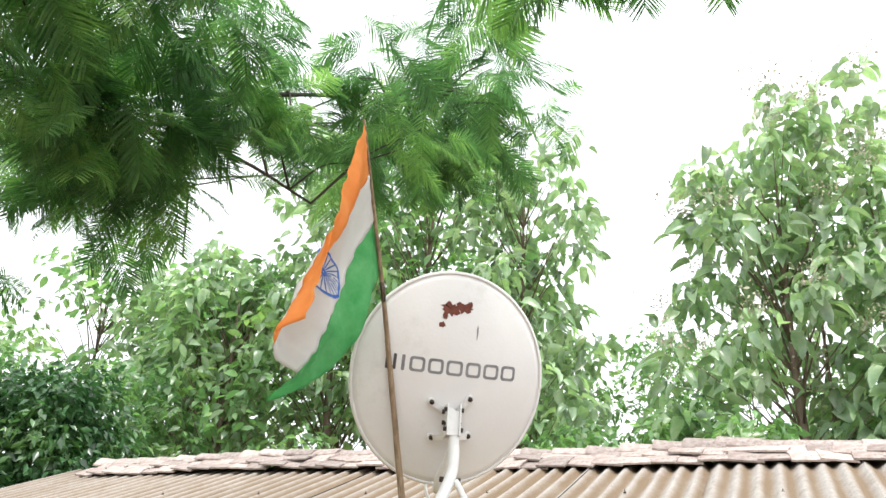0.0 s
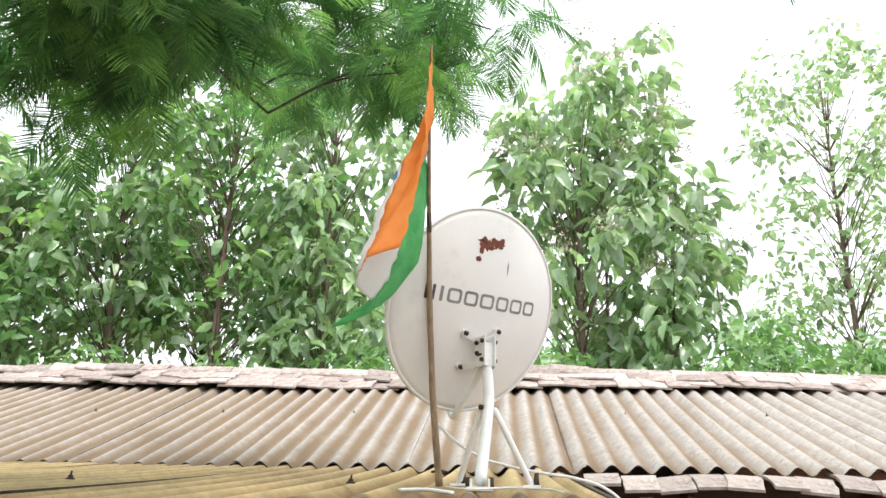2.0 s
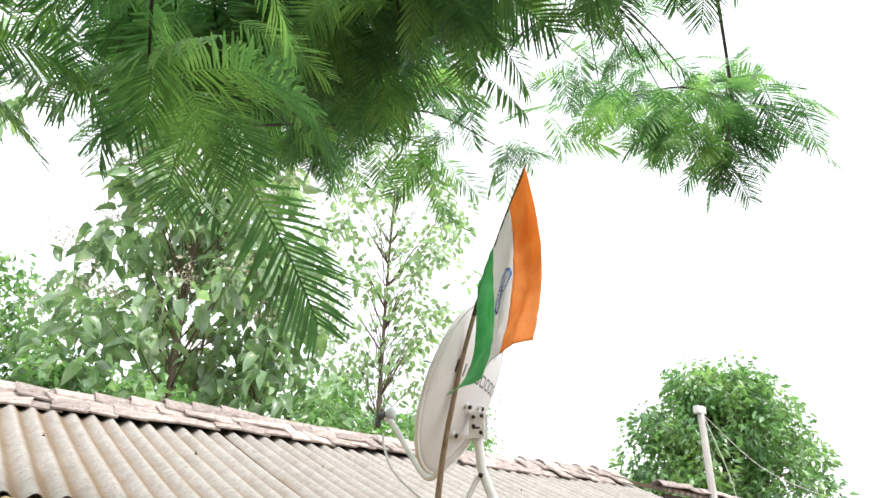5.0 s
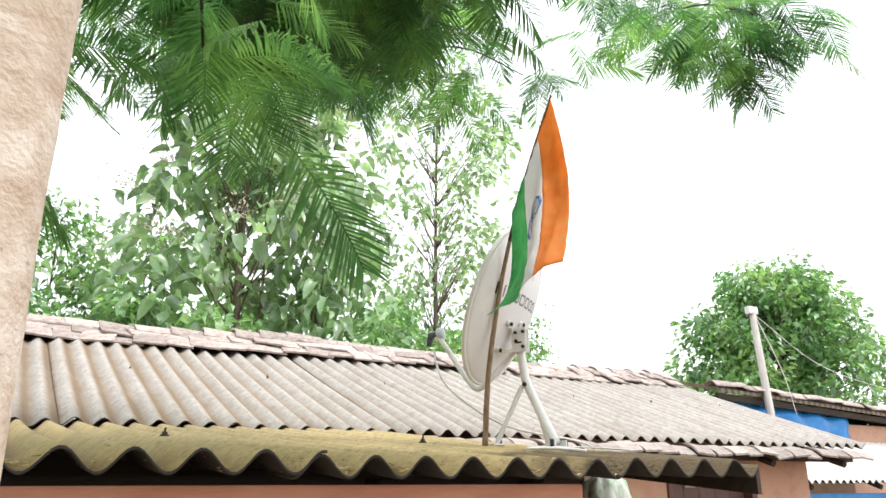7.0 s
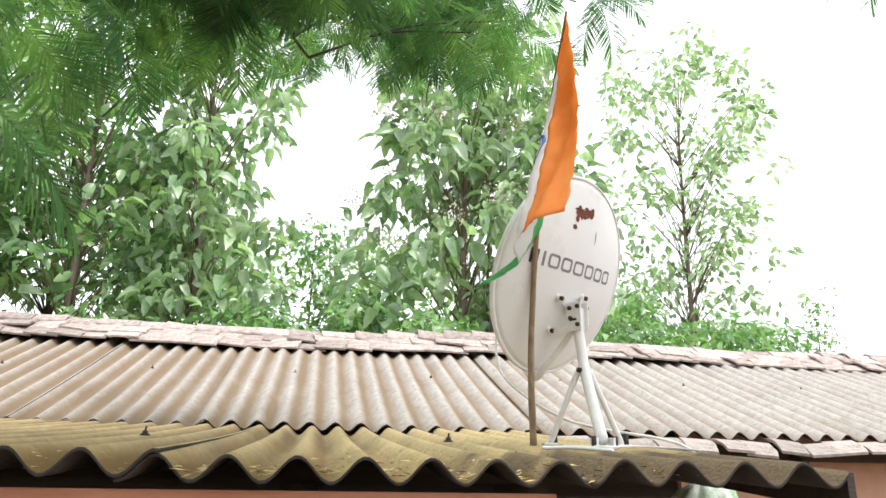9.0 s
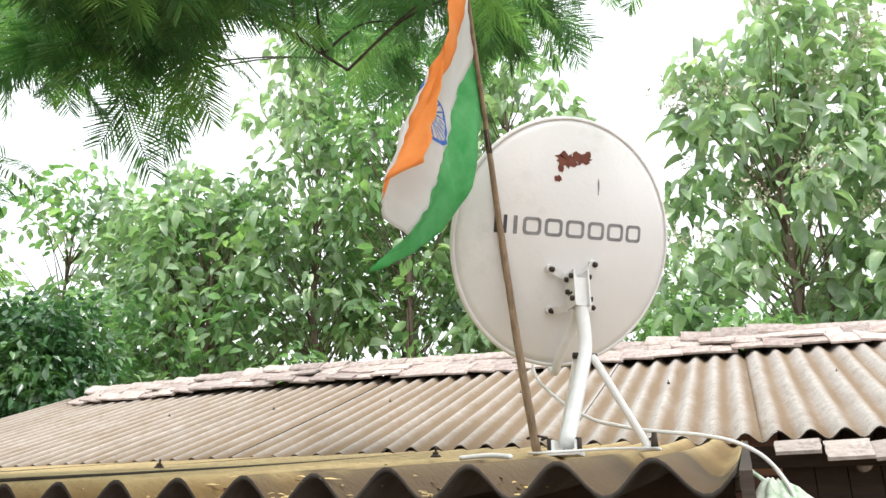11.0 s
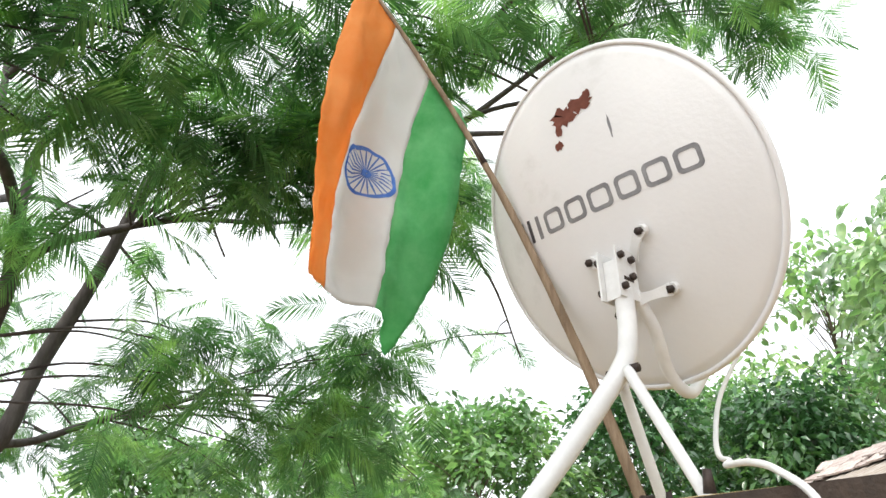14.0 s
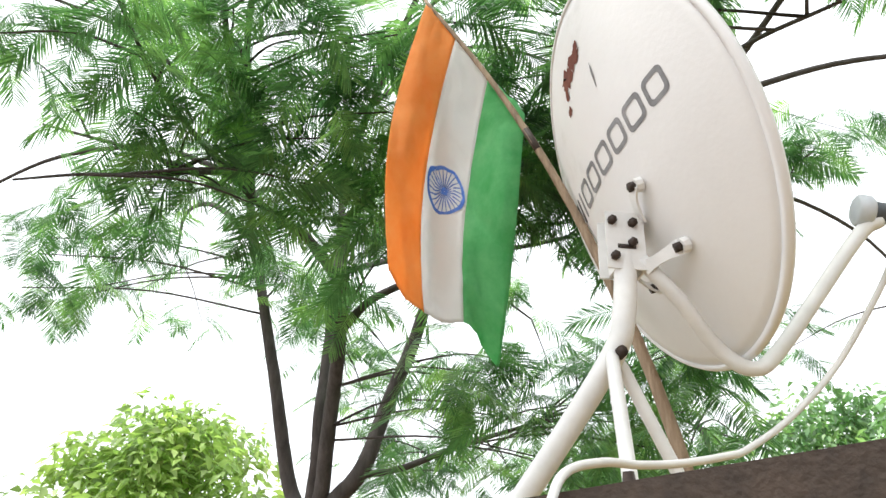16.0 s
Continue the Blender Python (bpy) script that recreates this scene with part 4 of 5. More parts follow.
def spray(*places):
    """Twigs from the nearest limb out to each place, each ending in a bunch of hanging fronds."""
    twigs = bmesh.new()
    for place in places:
        c = Vector(place)
        root = min(bough_points, key=lambda p: (p - c).length + 1.6 * abs(p.z - c.z))
        tw = spline([root, root.lerp(c, 0.5) + Vector((0, 0, 0.06)), c], 5)
        tube(twigs, tw, lerp_radii(len(tw), 0.007, 0.003), 5)
        for _ in range(9):
            a = r.uniform(0, 2 * math.pi)
            d = (math.cos(a), math.sin(a), r.uniform(-0.75, 0.15))
            m = turn_matrix(d, r.uniform(-0.5, 0.5)) * r.uniform(0.56, 0.90)
            base = c + Vector((r.gauss(0, 0.12), r.gauss(0, 0.12), r.gauss(0.05, 0.08)))
            cloud[r.randrange(len(FRONDS))].append((m, np.array(base)))
    part("twig", twigs, BARK_DARK, feather)["kind"] = "stuff"


bough([FORK - Vector((0.0, 0.0, 0.16)), (-2.02, -2.18, 2.37), (-1.99, -2.24, 2.53), (-1.88, -2.28, 2.91), (-1.81, -2.37, 3.33), (-1.77, -2.52, 3.87), (-1.79, -2.73, 4.55), (-1.7, -2.9, 5.3)], 0.044, 0.016)
bough([FORK - Vector((0.0, 0.0, 0.16)), (-2.0, -2.08, 2.40), (-1.94, -2.03, 2.59), (-1.92, -2.03, 2.79), (-1.97, -2.06, 3.04), (-2.06, -2.12, 3.63), (-2.13, -2.19, 4.23), (-2.19, -2.27, 4.76), (-2.26, -2.4, 5.4)], 0.038, 0.014)
bough([FORK - Vector((0.0, 0.0, 0.16)), (-1.95, -1.99, 2.42), (-1.86, -1.92, 2.64), (-1.79, -1.86, 2.84), (-1.69, -1.78, 3.03), (-1.68, -1.78, 3.19), (-1.66, -1.79, 3.37)], 0.040, 0.029)
bough([(-1.66, -1.785, 3.34), (-1.40, -1.79, 3.45), (-1.20, -1.87, 3.52), (-1.10, -1.91, 3.56), (-0.90, -1.88, 3.58), (-0.65, -1.84, 3.60), (-0.40, -1.80, 3.66), (-0.05, -1.70, 3.80)], 0.026, 0.006)
bough([(-1.66, -1.785, 3.34), (-1.66, -1.77, 3.66), (-1.59, -1.64, 3.77), (-1.44, -1.45, 3.89), (-1.36, -1.34, 4.04), (-1.32, -1.25, 4.28), (-1.20, -1.00, 4.7)], 0.022, 0.008)
bough([(-1.10, -1.91, 3.55), (-1.01, -1.89, 3.63), (-0.83, -1.76, 3.68), (-0.59, -1.62, 3.74), (-0.30, -1.45, 3.95), (0.10, -1.2, 4.2), (0.60, -0.9, 4.1), (0.86, -0.74, 3.84)], 0.019, 0.006)
bough([(-0.92, -1.88, 3.57), (-0.70, -1.90, 3.46), (-0.53, -1.90, 3.34), (-0.30, -1.92, 3.22), (-0.10, -1.98, 3.10)], 0.013, 0.004)
bough([(-1.69, -1.785, 3.10), (-1.72, -1.72, 3.20), (-1.73, -1.63, 3.27), (-1.77, -1.45, 3.35), (-1.77, -1.32, 3.39), (-1.92, -1.15, 3.50), (-2.04, -0.89, 3.56), (-2.13, -0.65, 3.63), (-2.3, -0.2, 3.8)], 0.024, 0.007)
bough([FORK - Vector((0.0, 0.0, 0.16)), (-1.99, -1.95, 2.37), (-2.0, -1.80, 2.53), (-2.09, -1.75, 2.84), (-2.12, -1.64, 3.15), (-2.07, -1.54, 3.36), (-1.95, -1.38, 3.68), (-1.86, -1.20, 3.86), (-1.93, -0.80, 3.84), (-1.95, -0.40, 3.88), (-1.74, -0.02, 3.92), (-1.3, 0.5, 4.15)], 0.046, 0.012)
bough([(-2.0, -1.83, 2.50), (-2.28, -1.76, 2.58), (-2.63, -1.59, 2.76), (-2.92, -1.35, 2.91), (-3.11, -1.14, 3.02), (-3.36, -0.78, 3.07), (-3.54, -0.52, 2.99)], 0.020, 0.005)
bough([(-2.95, -1.32, 2.92), (-3.05, -1.6, 2.85), (-3.2, -1.9, 2.74)], 0.010, 0.004)
bough([(-1.95, -0.62, 3.86), (-1.50, -0.28, 3.90), (-1.22, -0.04, 3.95), (-0.75, 0.2, 4.0), (-0.30, 0.35, 3.92)], 0.020, 0.006)
bough([(-1.95, -0.46, 3.87), (-1.60, -0.18, 3.78), (-1.25, 0.16, 3.74), (-1.0, 0.5, 3.62)], 0.018, 0.006)
bough([(-1.93, -0.9, 3.84), (-2.6, -0.8, 4.15), (-3.2, -0.5, 4.2), (-3.9, -0.1, 4.0)], 0.024, 0.008)
bough([(-2.5, -0.83, 4.12), (-2.9, -0.1, 4.2), (-3.4, 0.5, 4.0), (-4.1, 0.9, 3.6)], 0.018, 0.006)
bough([(-1.78, -2.6, 4.1), (-2.3, -2.9, 4.5), (-3.0, -3.2, 4.7), (-3.8, -3.4, 4.7)], 0.024, 0.008)
bough([(-2.10, -2.15, 4.0), (-2.4, -1.7, 4.5), (-3.2, -1.5, 4.6), (-4.0, -1.3, 4.3)], 0.024, 0.008)
bough([(-1.78, -2.7, 4.5), (-1.2, -3.1, 5.0), (-0.6, -3.5, 5.1)], 0.020, 0.008)
bough([(-1.10, -1.91, 3.56), (-0.6, -1.6, 4.1), (-0.3, -1.15, 4.35), (-0.1, -0.85, 4.4), (0.05, -0.6, 4.3)], 0.018, 0.006)
bough([(-2.15, -2.2, 4.4), (-1.5, -1.3, 5.0), (-1.1, -0.6, 5.0), (-0.8, 0.0, 4.8)], 0.022, 0.008)
bough([(-1.74, -0.02, 3.92), (-2.1, 0.6, 4.2), (-2.5, 1.2, 4.3), (-2.9, 1.7, 4.1)], 0.016, 0.006)
bough([(-2.2, -2.3, 4.8), (-2.6, -1.6, 5.5), (-3.3, -1.0, 5.6)], 0.020, 0.008)
bough([(-1.79, -2.45, 3.6), (-2.2, -2.8, 4.1), (-2.8, -3.1, 4.5), (-3.5, -3.4, 4.6)], 0.020, 0.008)
bough([(-1.78, -2.52, 3.8), (-1.9, -3.0, 4.2), (-2.3, -3.7, 4.5), (-2.9, -4.4, 4.6)], 0.022, 0.008)
bough([(-1.78, -2.62, 4.2), (-1.5, -3.1, 4.4), (-1.2, -3.6, 4.3), (-1.0, -4.1, 4.0)], 0.020, 0.008)
bough([(-2.06, -2.12, 3.63), (-2.7, -2.1, 4.0), (-3.4, -2.0, 4.2), (-4.2, -1.8, 4.1)], 0.022, 0.008)
bough([(-1.12, -1.90, 3.55), (-0.9, -2.4, 3.8), (-0.6, -2.8, 3.9)], 0.016, 0.006)
spray((-4.45, -1.89, 3.23), (-4.76, -1.76, 3.46), (-4.60, -0.02, 3.75), (-4.77, 0.84, 3.90), (-3.77, -3.74, 4.30))
spray((-3.82, -2.62, 2.82), (-3.81, -2.55, 2.98), (-4.00, -1.93, 4.24), (-3.98, -0.39, 2.82), (-3.73, -0.34, 2.97))
spray((-3.84, -0.32, 3.25), (-3.86, -0.31, 2.60), (-4.07, -0.23, 4.29), (-3.42, -4.52, 4.20), (-3.59, -3.06, 4.91))
spray((-3.60, -2.83, 4.78), (-3.50, -2.74, 2.74), (-3.16, -2.62, 3.01), (-3.45, -2.57, 5.15), (-3.12, -2.56, 3.23))
spray((-3.27, -2.39, 2.90), (-3.13, -2.35, 3.46), (-3.19, -2.30, 3.13), (-3.20, -2.02, 2.74), (-3.02, -1.98, 3.02))
spray((-3.08, -1.82, 2.75), (-3.03, -1.50, 2.71), (-3.10, -0.88, 2.63), (-3.64, -0.68, 2.54), (-3.07, -0.66, 2.54))
spray((-3.13, -0.35, 2.52), (-3.04, -0.25, 5.10), (-3.03, -0.04, 4.36), (-3.14, 0.45, 4.46), (-2.54, -2.76, 3.55))
spray((-2.81, -2.52, 3.31), (-2.51, -2.31, 3.38), (-2.38, -2.01, 3.33), (-2.73, -1.40, 2.70), (-2.78, -1.00, 3.21))
spray((-2.85, -0.94, 2.50), (-2.61, -0.82, 3.17), (-2.43, -0.79, 2.72), (-2.96, -0.68, 2.72), (-2.40, -0.58, 2.74))
spray((-2.51, -0.49, 3.10), (-2.46, -0.40, 2.88), (-3.00, -0.39, 2.75), (-2.76, -0.21, 3.07), (-2.60, -0.16, 4.07))
spray((-2.75, -0.01, 3.24), (-2.86, 0.11, 4.24), (-2.67, 0.36, 4.12), (-2.97, 0.39, 4.39), (-2.29, -4.42, 4.32))
spray((-1.83, -3.40, 3.67), (-1.91, -3.08, 4.69), (-1.82, -2.35, 3.63), (-1.81, -2.27, 3.41), (-1.97, -1.45, 4.04))
spray((-1.94, -1.20, 2.87), (-1.81, -1.10, 2.86), (-2.22, -1.03, 3.00), (-1.99, -1.02, 2.70), (-2.12, -0.88, 2.53))
spray((-2.19, -0.81, 2.79), (-2.32, -0.64, 2.94), (-1.71, -0.53, 4.67), (-2.32, -0.41, 3.05), (-1.89, -0.38, 3.49))
spray((-2.11, -0.35, 2.94), (-2.11, -0.33, 3.45), (-2.03, -0.30, 4.45), (-1.73, -0.28, 4.15), (-2.03, -0.19, 3.67))
spray((-1.96, 0.98, 4.72), (-1.54, -3.63, 3.53), (-1.53, -3.42, 3.56), (-1.03, -3.29, 3.33), (-1.06, -3.26, 3.62))
spray((-1.48, -3.22, 5.36), (-1.49, -3.02, 5.44), (-1.18, -2.75, 4.88), (-1.19, -2.65, 3.64), (-1.00, -2.57, 3.53))
spray((-1.43, -1.98, 3.45), (-1.66, -1.72, 3.27), (-1.46, -1.62, 3.23), (-1.11, -1.34, 3.17), (-1.08, -1.31, 3.37))
spray((-1.63, -1.15, 2.69), (-1.24, -1.14, 3.41), (-1.17, -1.04, 3.27), (-1.03, -1.02, 3.17), (-1.02, -0.99, 3.51))
spray((-1.13, -0.97, 3.70), (-1.11, -0.88, 3.34), (-1.15, -0.69, 3.36), (-1.22, -0.62, 3.80), (-1.26, -0.56, 3.34))
spray((-1.39, -0.56, 3.47), (-1.07, -0.51, 3.42), (-1.45, -0.40, 3.30), (-1.60, -0.40, 3.37), (-1.27, -0.36, 3.50))
spray((-1.12, -0.35, 3.44), (-1.28, -0.32, 3.29), (-1.05, -0.32, 3.74), (-1.09, -0.32, 4.49), (-1.41, -0.26, 3.52))
spray((-1.43, -0.19, 3.31), (-1.43, -0.19, 4.20), (-1.18, -0.18, 3.94), (-1.18, 0.17, 4.13), (-1.36, 0.19, 4.21))
spray((-1.54, 0.24, 5.18), (-1.17, 0.64, 4.17), (-1.33, 0.72, 4.14), (-1.53, 0.74, 4.33), (-1.38, 0.88, 4.26))
spray((-1.02, 1.18, 4.14), (-1.28, 1.30, 4.39), (-1.06, 1.34, 4.24), (-0.53, -4.55, 3.73), (-0.59, -4.37, 5.14))
spray((-0.95, -3.08, 3.44), (-0.78, -2.71, 3.58), (-0.49, -2.09, 4.08), (-0.52, -2.07, 3.46), (-0.97, -1.98, 3.56))
spray((-0.65, -1.76, 3.62), (-0.87, -1.74, 3.37), (-0.51, -1.69, 3.47), (-0.51, -1.65, 3.95), (-0.66, -1.62, 3.82))
spray((-0.71, -1.60, 3.39), (-0.89, -1.53, 3.61), (-0.65, -1.52, 3.55), (-0.82, -1.47, 3.22), (-0.70, -1.39, 3.67))
spray((-0.73, -1.25, 3.45), (-0.82, -1.23, 3.27), (-0.44, -1.21, 3.89), (-0.45, -1.17, 3.67), (-0.75, -1.13, 3.61))
spray((-0.59, -1.12, 3.79), (-0.78, -0.99, 3.52), (-0.79, -0.94, 3.81), (-0.61, -0.87, 3.70), (-0.77, -0.80, 3.67))
spray((-0.68, -0.68, 3.74), (-0.98, -0.64, 3.35), (-0.91, -0.64, 3.63), (-0.82, -0.58, 3.92), (-0.80, -0.43, 3.62))
spray((-0.85, -0.33, 3.82), (-0.78, -0.27, 3.62), (-0.51, 0.03, 3.92), (-0.90, 0.10, 3.88), (-0.69, 0.11, 5.20))
spray((-0.65, 0.16, 3.98), (-0.34, 0.16, 3.60), (-0.60, 0.30, 4.17), (-0.69, 0.36, 3.89), (-0.77, 0.47, 3.79))
spray((-0.47, 0.50, 3.99), (-0.62, 0.64, 3.91), (-0.56, 0.64, 4.34), (-0.96, 0.90, 4.12), (-0.52, 0.91, 3.98))
spray((-0.49, 1.03, 4.21), (-0.83, 1.10, 4.26), (-0.24, -2.38, 3.86), (-0.12, -2.05, 3.79), (0.09, -2.02, 3.58))
spray((-0.33, -1.79, 3.47), (-0.10, -1.71, 3.71), (-0.29, -1.60, 3.58), (-0.32, -1.38, 3.78), (0.04, -0.06, 3.64))
spray((-0.20, 0.05, 3.60), (-0.02, 0.15, 4.43), (-0.07, 0.46, 4.22), (-0.23, 0.66, 4.43), (-0.28, 0.68, 4.26))
spray((-0.33, 0.83, 4.05), (-0.32, 0.95, 4.18), (-0.02, 0.96, 4.24), (0.68, -0.80, 3.52), (0.76, -0.72, 3.60))
spray((0.99, -0.09, 4.47), (0.78, -0.07, 4.47))
spray((0.50, -0.70, 3.64), (0.85, -0.80, 3.64), (0.95, -0.68, 3.74), (0.62, -0.86, 3.70), (0.40, -0.55, 3.78))
spray((-4.57, 0.38, 2.62), (-4.32, 0.66, 5.23), (-2.16, -0.45, 2.56), (-2.22, -0.33, 2.72), (-1.63, -1.15, 2.69))
spray((-1.03, -1.02, 3.17), (-1.15, -0.69, 3.36), (-1.00, -0.57, 3.42), (-1.26, -0.56, 3.34), (-1.45, -0.40, 3.30))
spray((-1.12, -0.35, 3.44), (-1.28, -0.32, 3.29), (-1.43, -0.19, 3.31), (-1.23, 1.52, 4.30), (-1.64, 1.82, 4.62))
spray((-0.96, -0.77, 3.30), (-0.78, -0.27, 3.62), (-0.34, 0.88, 4.02), (-0.52, 0.91, 3.98), (-0.45, 1.59, 4.50))
spray((-0.16, 0.34, 4.24), (-0.02, 0.96, 4.24), (1.60, -0.26, 4.46), (1.59, -0.10, 4.51), (1.39, -0.09, 4.48))
spray((1.56, 0.12, 4.52), (1.04, 0.22, 4.54), (1.53, 0.45, 4.81))
for template, placed in zip(FRONDS, cloud):
    part("crown", many("crown", template, placed, FROND), FROND, feather, "feathery green crown", smooth=False)


def leaf_shape(xs, ws, ratio, fold, curl):
    """One pointed leaf along +x, one long, folded at the midrib and curling down: its corners and its four-sided faces."""
    v = [(x, sy * w * ratio, fold * w * abs(sy) - curl * x * x) for x, w in zip(xs, ws) for sy in (-1, 0, 1)]
    q = [(3 * k + a, 3 * k + 3 + a, 3 * k + 4 + a, 3 * k + 1 + a) for k in range(len(xs) - 1) for a in (0, 1)]
    return np.array(v), np.array(q)


SMALL = leaf_shape((0.0, 0.42, 1.0), (0.06, 0.46, 0.03), 0.56, 0.2, 0.2)
BROAD = leaf_shape((0.0, 0.16, 0.48, 0.80, 1.0), (0.04, 0.40, 0.44, 0.30, 0.02), 0.64, 0.50, 0.55)
NARROW = leaf_shape((0.0, 0.22, 0.55, 0.82, 1.0), (0.03, 0.36, 0.46, 0.26, 0.02), 0.55, 0.18, 0.25)


def grow_tree(name, label, x, y, height, trunk_r, crown, leaf, leaf_size, mat, seed, clumps, per_clump, clump_r, bark=BARK_MID, lean=(0, 0), bloom=0, droop=-0.35, group="trees behind the house"):
    """A tapered trunk, limbs to clumps of leaves inside the crown ((z0, r0), (z1, r1), ...: radius by height)."""
    rn = random.Random(seed)
    tree = thing(name, label, "tree", group, at=(x, y, 0))
    top = Vector((lean[0], lean[1], height * 0.93))
    line = spline([(0, 0, -0.1), (lean[0] * 0.2 + rn.uniform(-0.1, 0.1), lean[1] * 0.2, height * 0.3), (lean[0] * 0.5 + rn.uniform(-0.15, 0.15), lean[1] * 0.5, height * 0.6), top], 7)
    bm = bmesh.new()
    tube(bm, line, lerp_radii(len(line), trunk_r, trunk_r * 0.12), 10, 0.1, rn)
    part("trunk", bm, bark, tree, "slender tapering trunk")
    limbs = bmesh.new()
    leaves, blooms = [], []
    zs = [c[0] for c in crown]
    rs = [c[1] for c in crown]
    for k in range(clumps):
        z = zs[0] + (zs[-1] - zs[0]) * ((k + rn.random()) / clumps)
        rad = float(np.interp(z, zs, rs)) * math.sqrt(rn.uniform(0.05, 1.0))
        a = rn.uniform(0, 2 * math.pi)
        f = min(max(z / height, 0.02), 0.98)
        axis = line[int(f * (len(line) - 1))]
        c = Vector((axis.x + rad * math.cos(a), axis.y + rad * math.sin(a), z))
        start = line[max(2, int((f - 0.07) * (len(line) - 1)))]
        if rad > 0.25:
            tube(limbs, [start, start.lerp(c, 0.5) + Vector((0, 0, 0.08 * rad)), c], [trunk_r * 0.14, trunk_r * 0.08, trunk_r * 0.04], 5)
        cr = clump_r * rn.uniform(0.7, 1.25)
        for _ in range(per_clump):
            g = Vector((rn.gauss(0, 1), rn.gauss(0, 1), rn.gauss(0, 0.75)))
            g = g * (cr * 0.5 * min(1.0, 1.5 / max(g.length, 0.01)))
            d = (g.x + rn.gauss(0, 0.25), g.y + rn.gauss(0, 0.25), rn.uniform(droop - 0.45, droop + 0.55) * max(cr, 0.2))
            m = turn_matrix(d, rn.gauss(0, 0.6)) * leaf_size * rn.uniform(0.6, 1.2)
            leaves.append((m, np.array(c + g)))
        if bloom and z > zs[0] + 0.35 * (zs[-1] - zs[0]) and rn.random() < bloom:
            for _ in range(170):
                g = np.array([rn.gauss(0, 0.16), rn.gauss(0, 0.16), abs(rn.gauss(0, 0.20))]) + np.array(c + Vector((math.cos(a), math.sin(a), 0.6)) * cr * 0.5)
                e = np.array([rn.gauss(0, 1), rn.gauss(0, 1), rn.gauss(0, 1)]) * 0.012
                h = np.array([rn.gauss(0, 1), rn.gauss(0, 1), rn.gauss(0, 1)]) * 0.012
                blooms += [g - e, g + h, g + e, g - h]
    limb_ob = part("limb", limbs, bark, tree)
    limb_ob["kind"] = "stuff"
    part("crown", many("crown", leaf, leaves, mat), mat, tree, "crown of separate leaves")
    if blooms:
        part("blossom", mesh_from("blossom", np.array(blooms), 4, BLOSSOM), BLOSSOM, tree, "pale dry flower heads", smooth=False)
    return tree


grow_tree("broadleaf_tree", "broad-leaved tree with drooping leaves and pale flower heads", 1.45, 9.6, 9.4, 0.13,
          ((2.6, 1.5), (4.2, 1.9), (6.0, 1.6), (7.0, 1.35), (8.2, 1.15), (9.0, 0.8)), BROAD, 0.31, TEAK, 31, 88, 21, 0.60, bloom=0.75)
for k, (dx, top, seed) in enumerate(((0.25, 10.0, 35), (1.15, 10.4, 36))):
    grow_tree("broadleaf_tree", "thin leading shoot of a broad-leaved tree with flower heads", 1.45 + dx, 9.7, top, 0.05, ((6.5, 0.3), (8.6, 0.35), (top, 0.22)), BROAD, 0.28, TEAK, seed, 12, 17, 0.42, bloom=0.6)
grow_tree("broadleaf_tree", "broad-leaved tree with drooping leaves and pale flower heads", 2.95, 9.9, 7.6, 0.09,
          ((2.8, 0.9), (4.6, 1.0), (6.2, 0.95), (7.6, 0.4)), BROAD, 0.32, TEAK, 37, 36, 22, 0.6, bloom=0.5)
grow_tree("slender_tree", "thin airy tree with small leaves and open crown", 7.6, 14.0, 12.9, 0.11,
          ((4.5, 1.7), (6.5, 1.9), (9.0, 1.9), (11.5, 2.1), (13.0, 1.1)), NARROW, 0.24, TEAK, 32, 130, 22, 0.62, bark=BARK_MID)
grow_tree("slender_tree", "thin pale-stemmed tree with a few leaves", 3.85, 10.9, 7.4, 0.05,
          ((4.4, 0.4), (6.0, 0.7), (7.2, 0.5)), NARROW, 0.17, LEAF, 33, 14, 14, 0.45)
grow_tree("slender_tree", "small feathery tree far behind the roof", 10.9, 14.4, 6.6, 0.05, ((3.0, 0.5), (5.0, 0.8), (6.6, 0.2)), SMALL, 0.14, LEAF, 38, 26, 30, 0.45)
for k, (x, y, h, rad, seed) in enumerate(((-1.2, 13.6, 7.2, 1.5, 81), (0.6, 14.4, 7.4, 1.5, 82), (-3.2, 13.4, 6.8, 1.5, 83), (2.6, 13.2, 6.0, 1.3, 84), (5.2, 12.6, 5.8, 1.3, 85))):
    grow_tree("bush", "tall dense green bush far behind the roof", x, y, h, 0.07, ((2.0, rad), (4.6, rad), (h * 0.85, rad * 0.8), (h, rad * 0.35)), SMALL, 0.18, LEAF, seed, 56, 56, 0.58,
              group="bushes behind the house")
for k, (x, y, h, rad, low, seed) in enumerate(((-4.85, 10.3, 11.4, 1.7, 4.8, 41), (-6.9, 10.5, 12.0, 1.8, 5.0, 42), (-8.6, 9.4, 7.8, 1.8, 4.0, 43), (-3.1, 10.6, 10.4, 1.5, 4.4, 44), (-7.8, 12.4, 8.6, 2.0, 5.2, 45),
                                               (-10.8, 11.0, 8.6, 2.2, 4.0, 46), (-5.9, 12.4, 9.4, 1.8, 5.6, 47), (-9.6, 9.9, 8.4, 1.8, 3.6, 48), (-12.8, 10.0, 9.0, 2.2, 3.6, 49), (-4.1, 13.0, 8.8, 1.8, 4.0, 50))):
    grow_tree("broadleaf_tree", "slim dark-stemmed tree with large green leaves", x, y, h, 0.12, ((low, rad * 0.7), (low + 1.2, rad), (h * 0.85, rad * 0.9), (h, rad * 0.5)), BROAD if k % 2 else NARROW, 0.29 if k % 2 else 0.26,
              TEAK if k % 2 else LEAF, seed, 74, 21, 0.62, bark=BARK_MID)
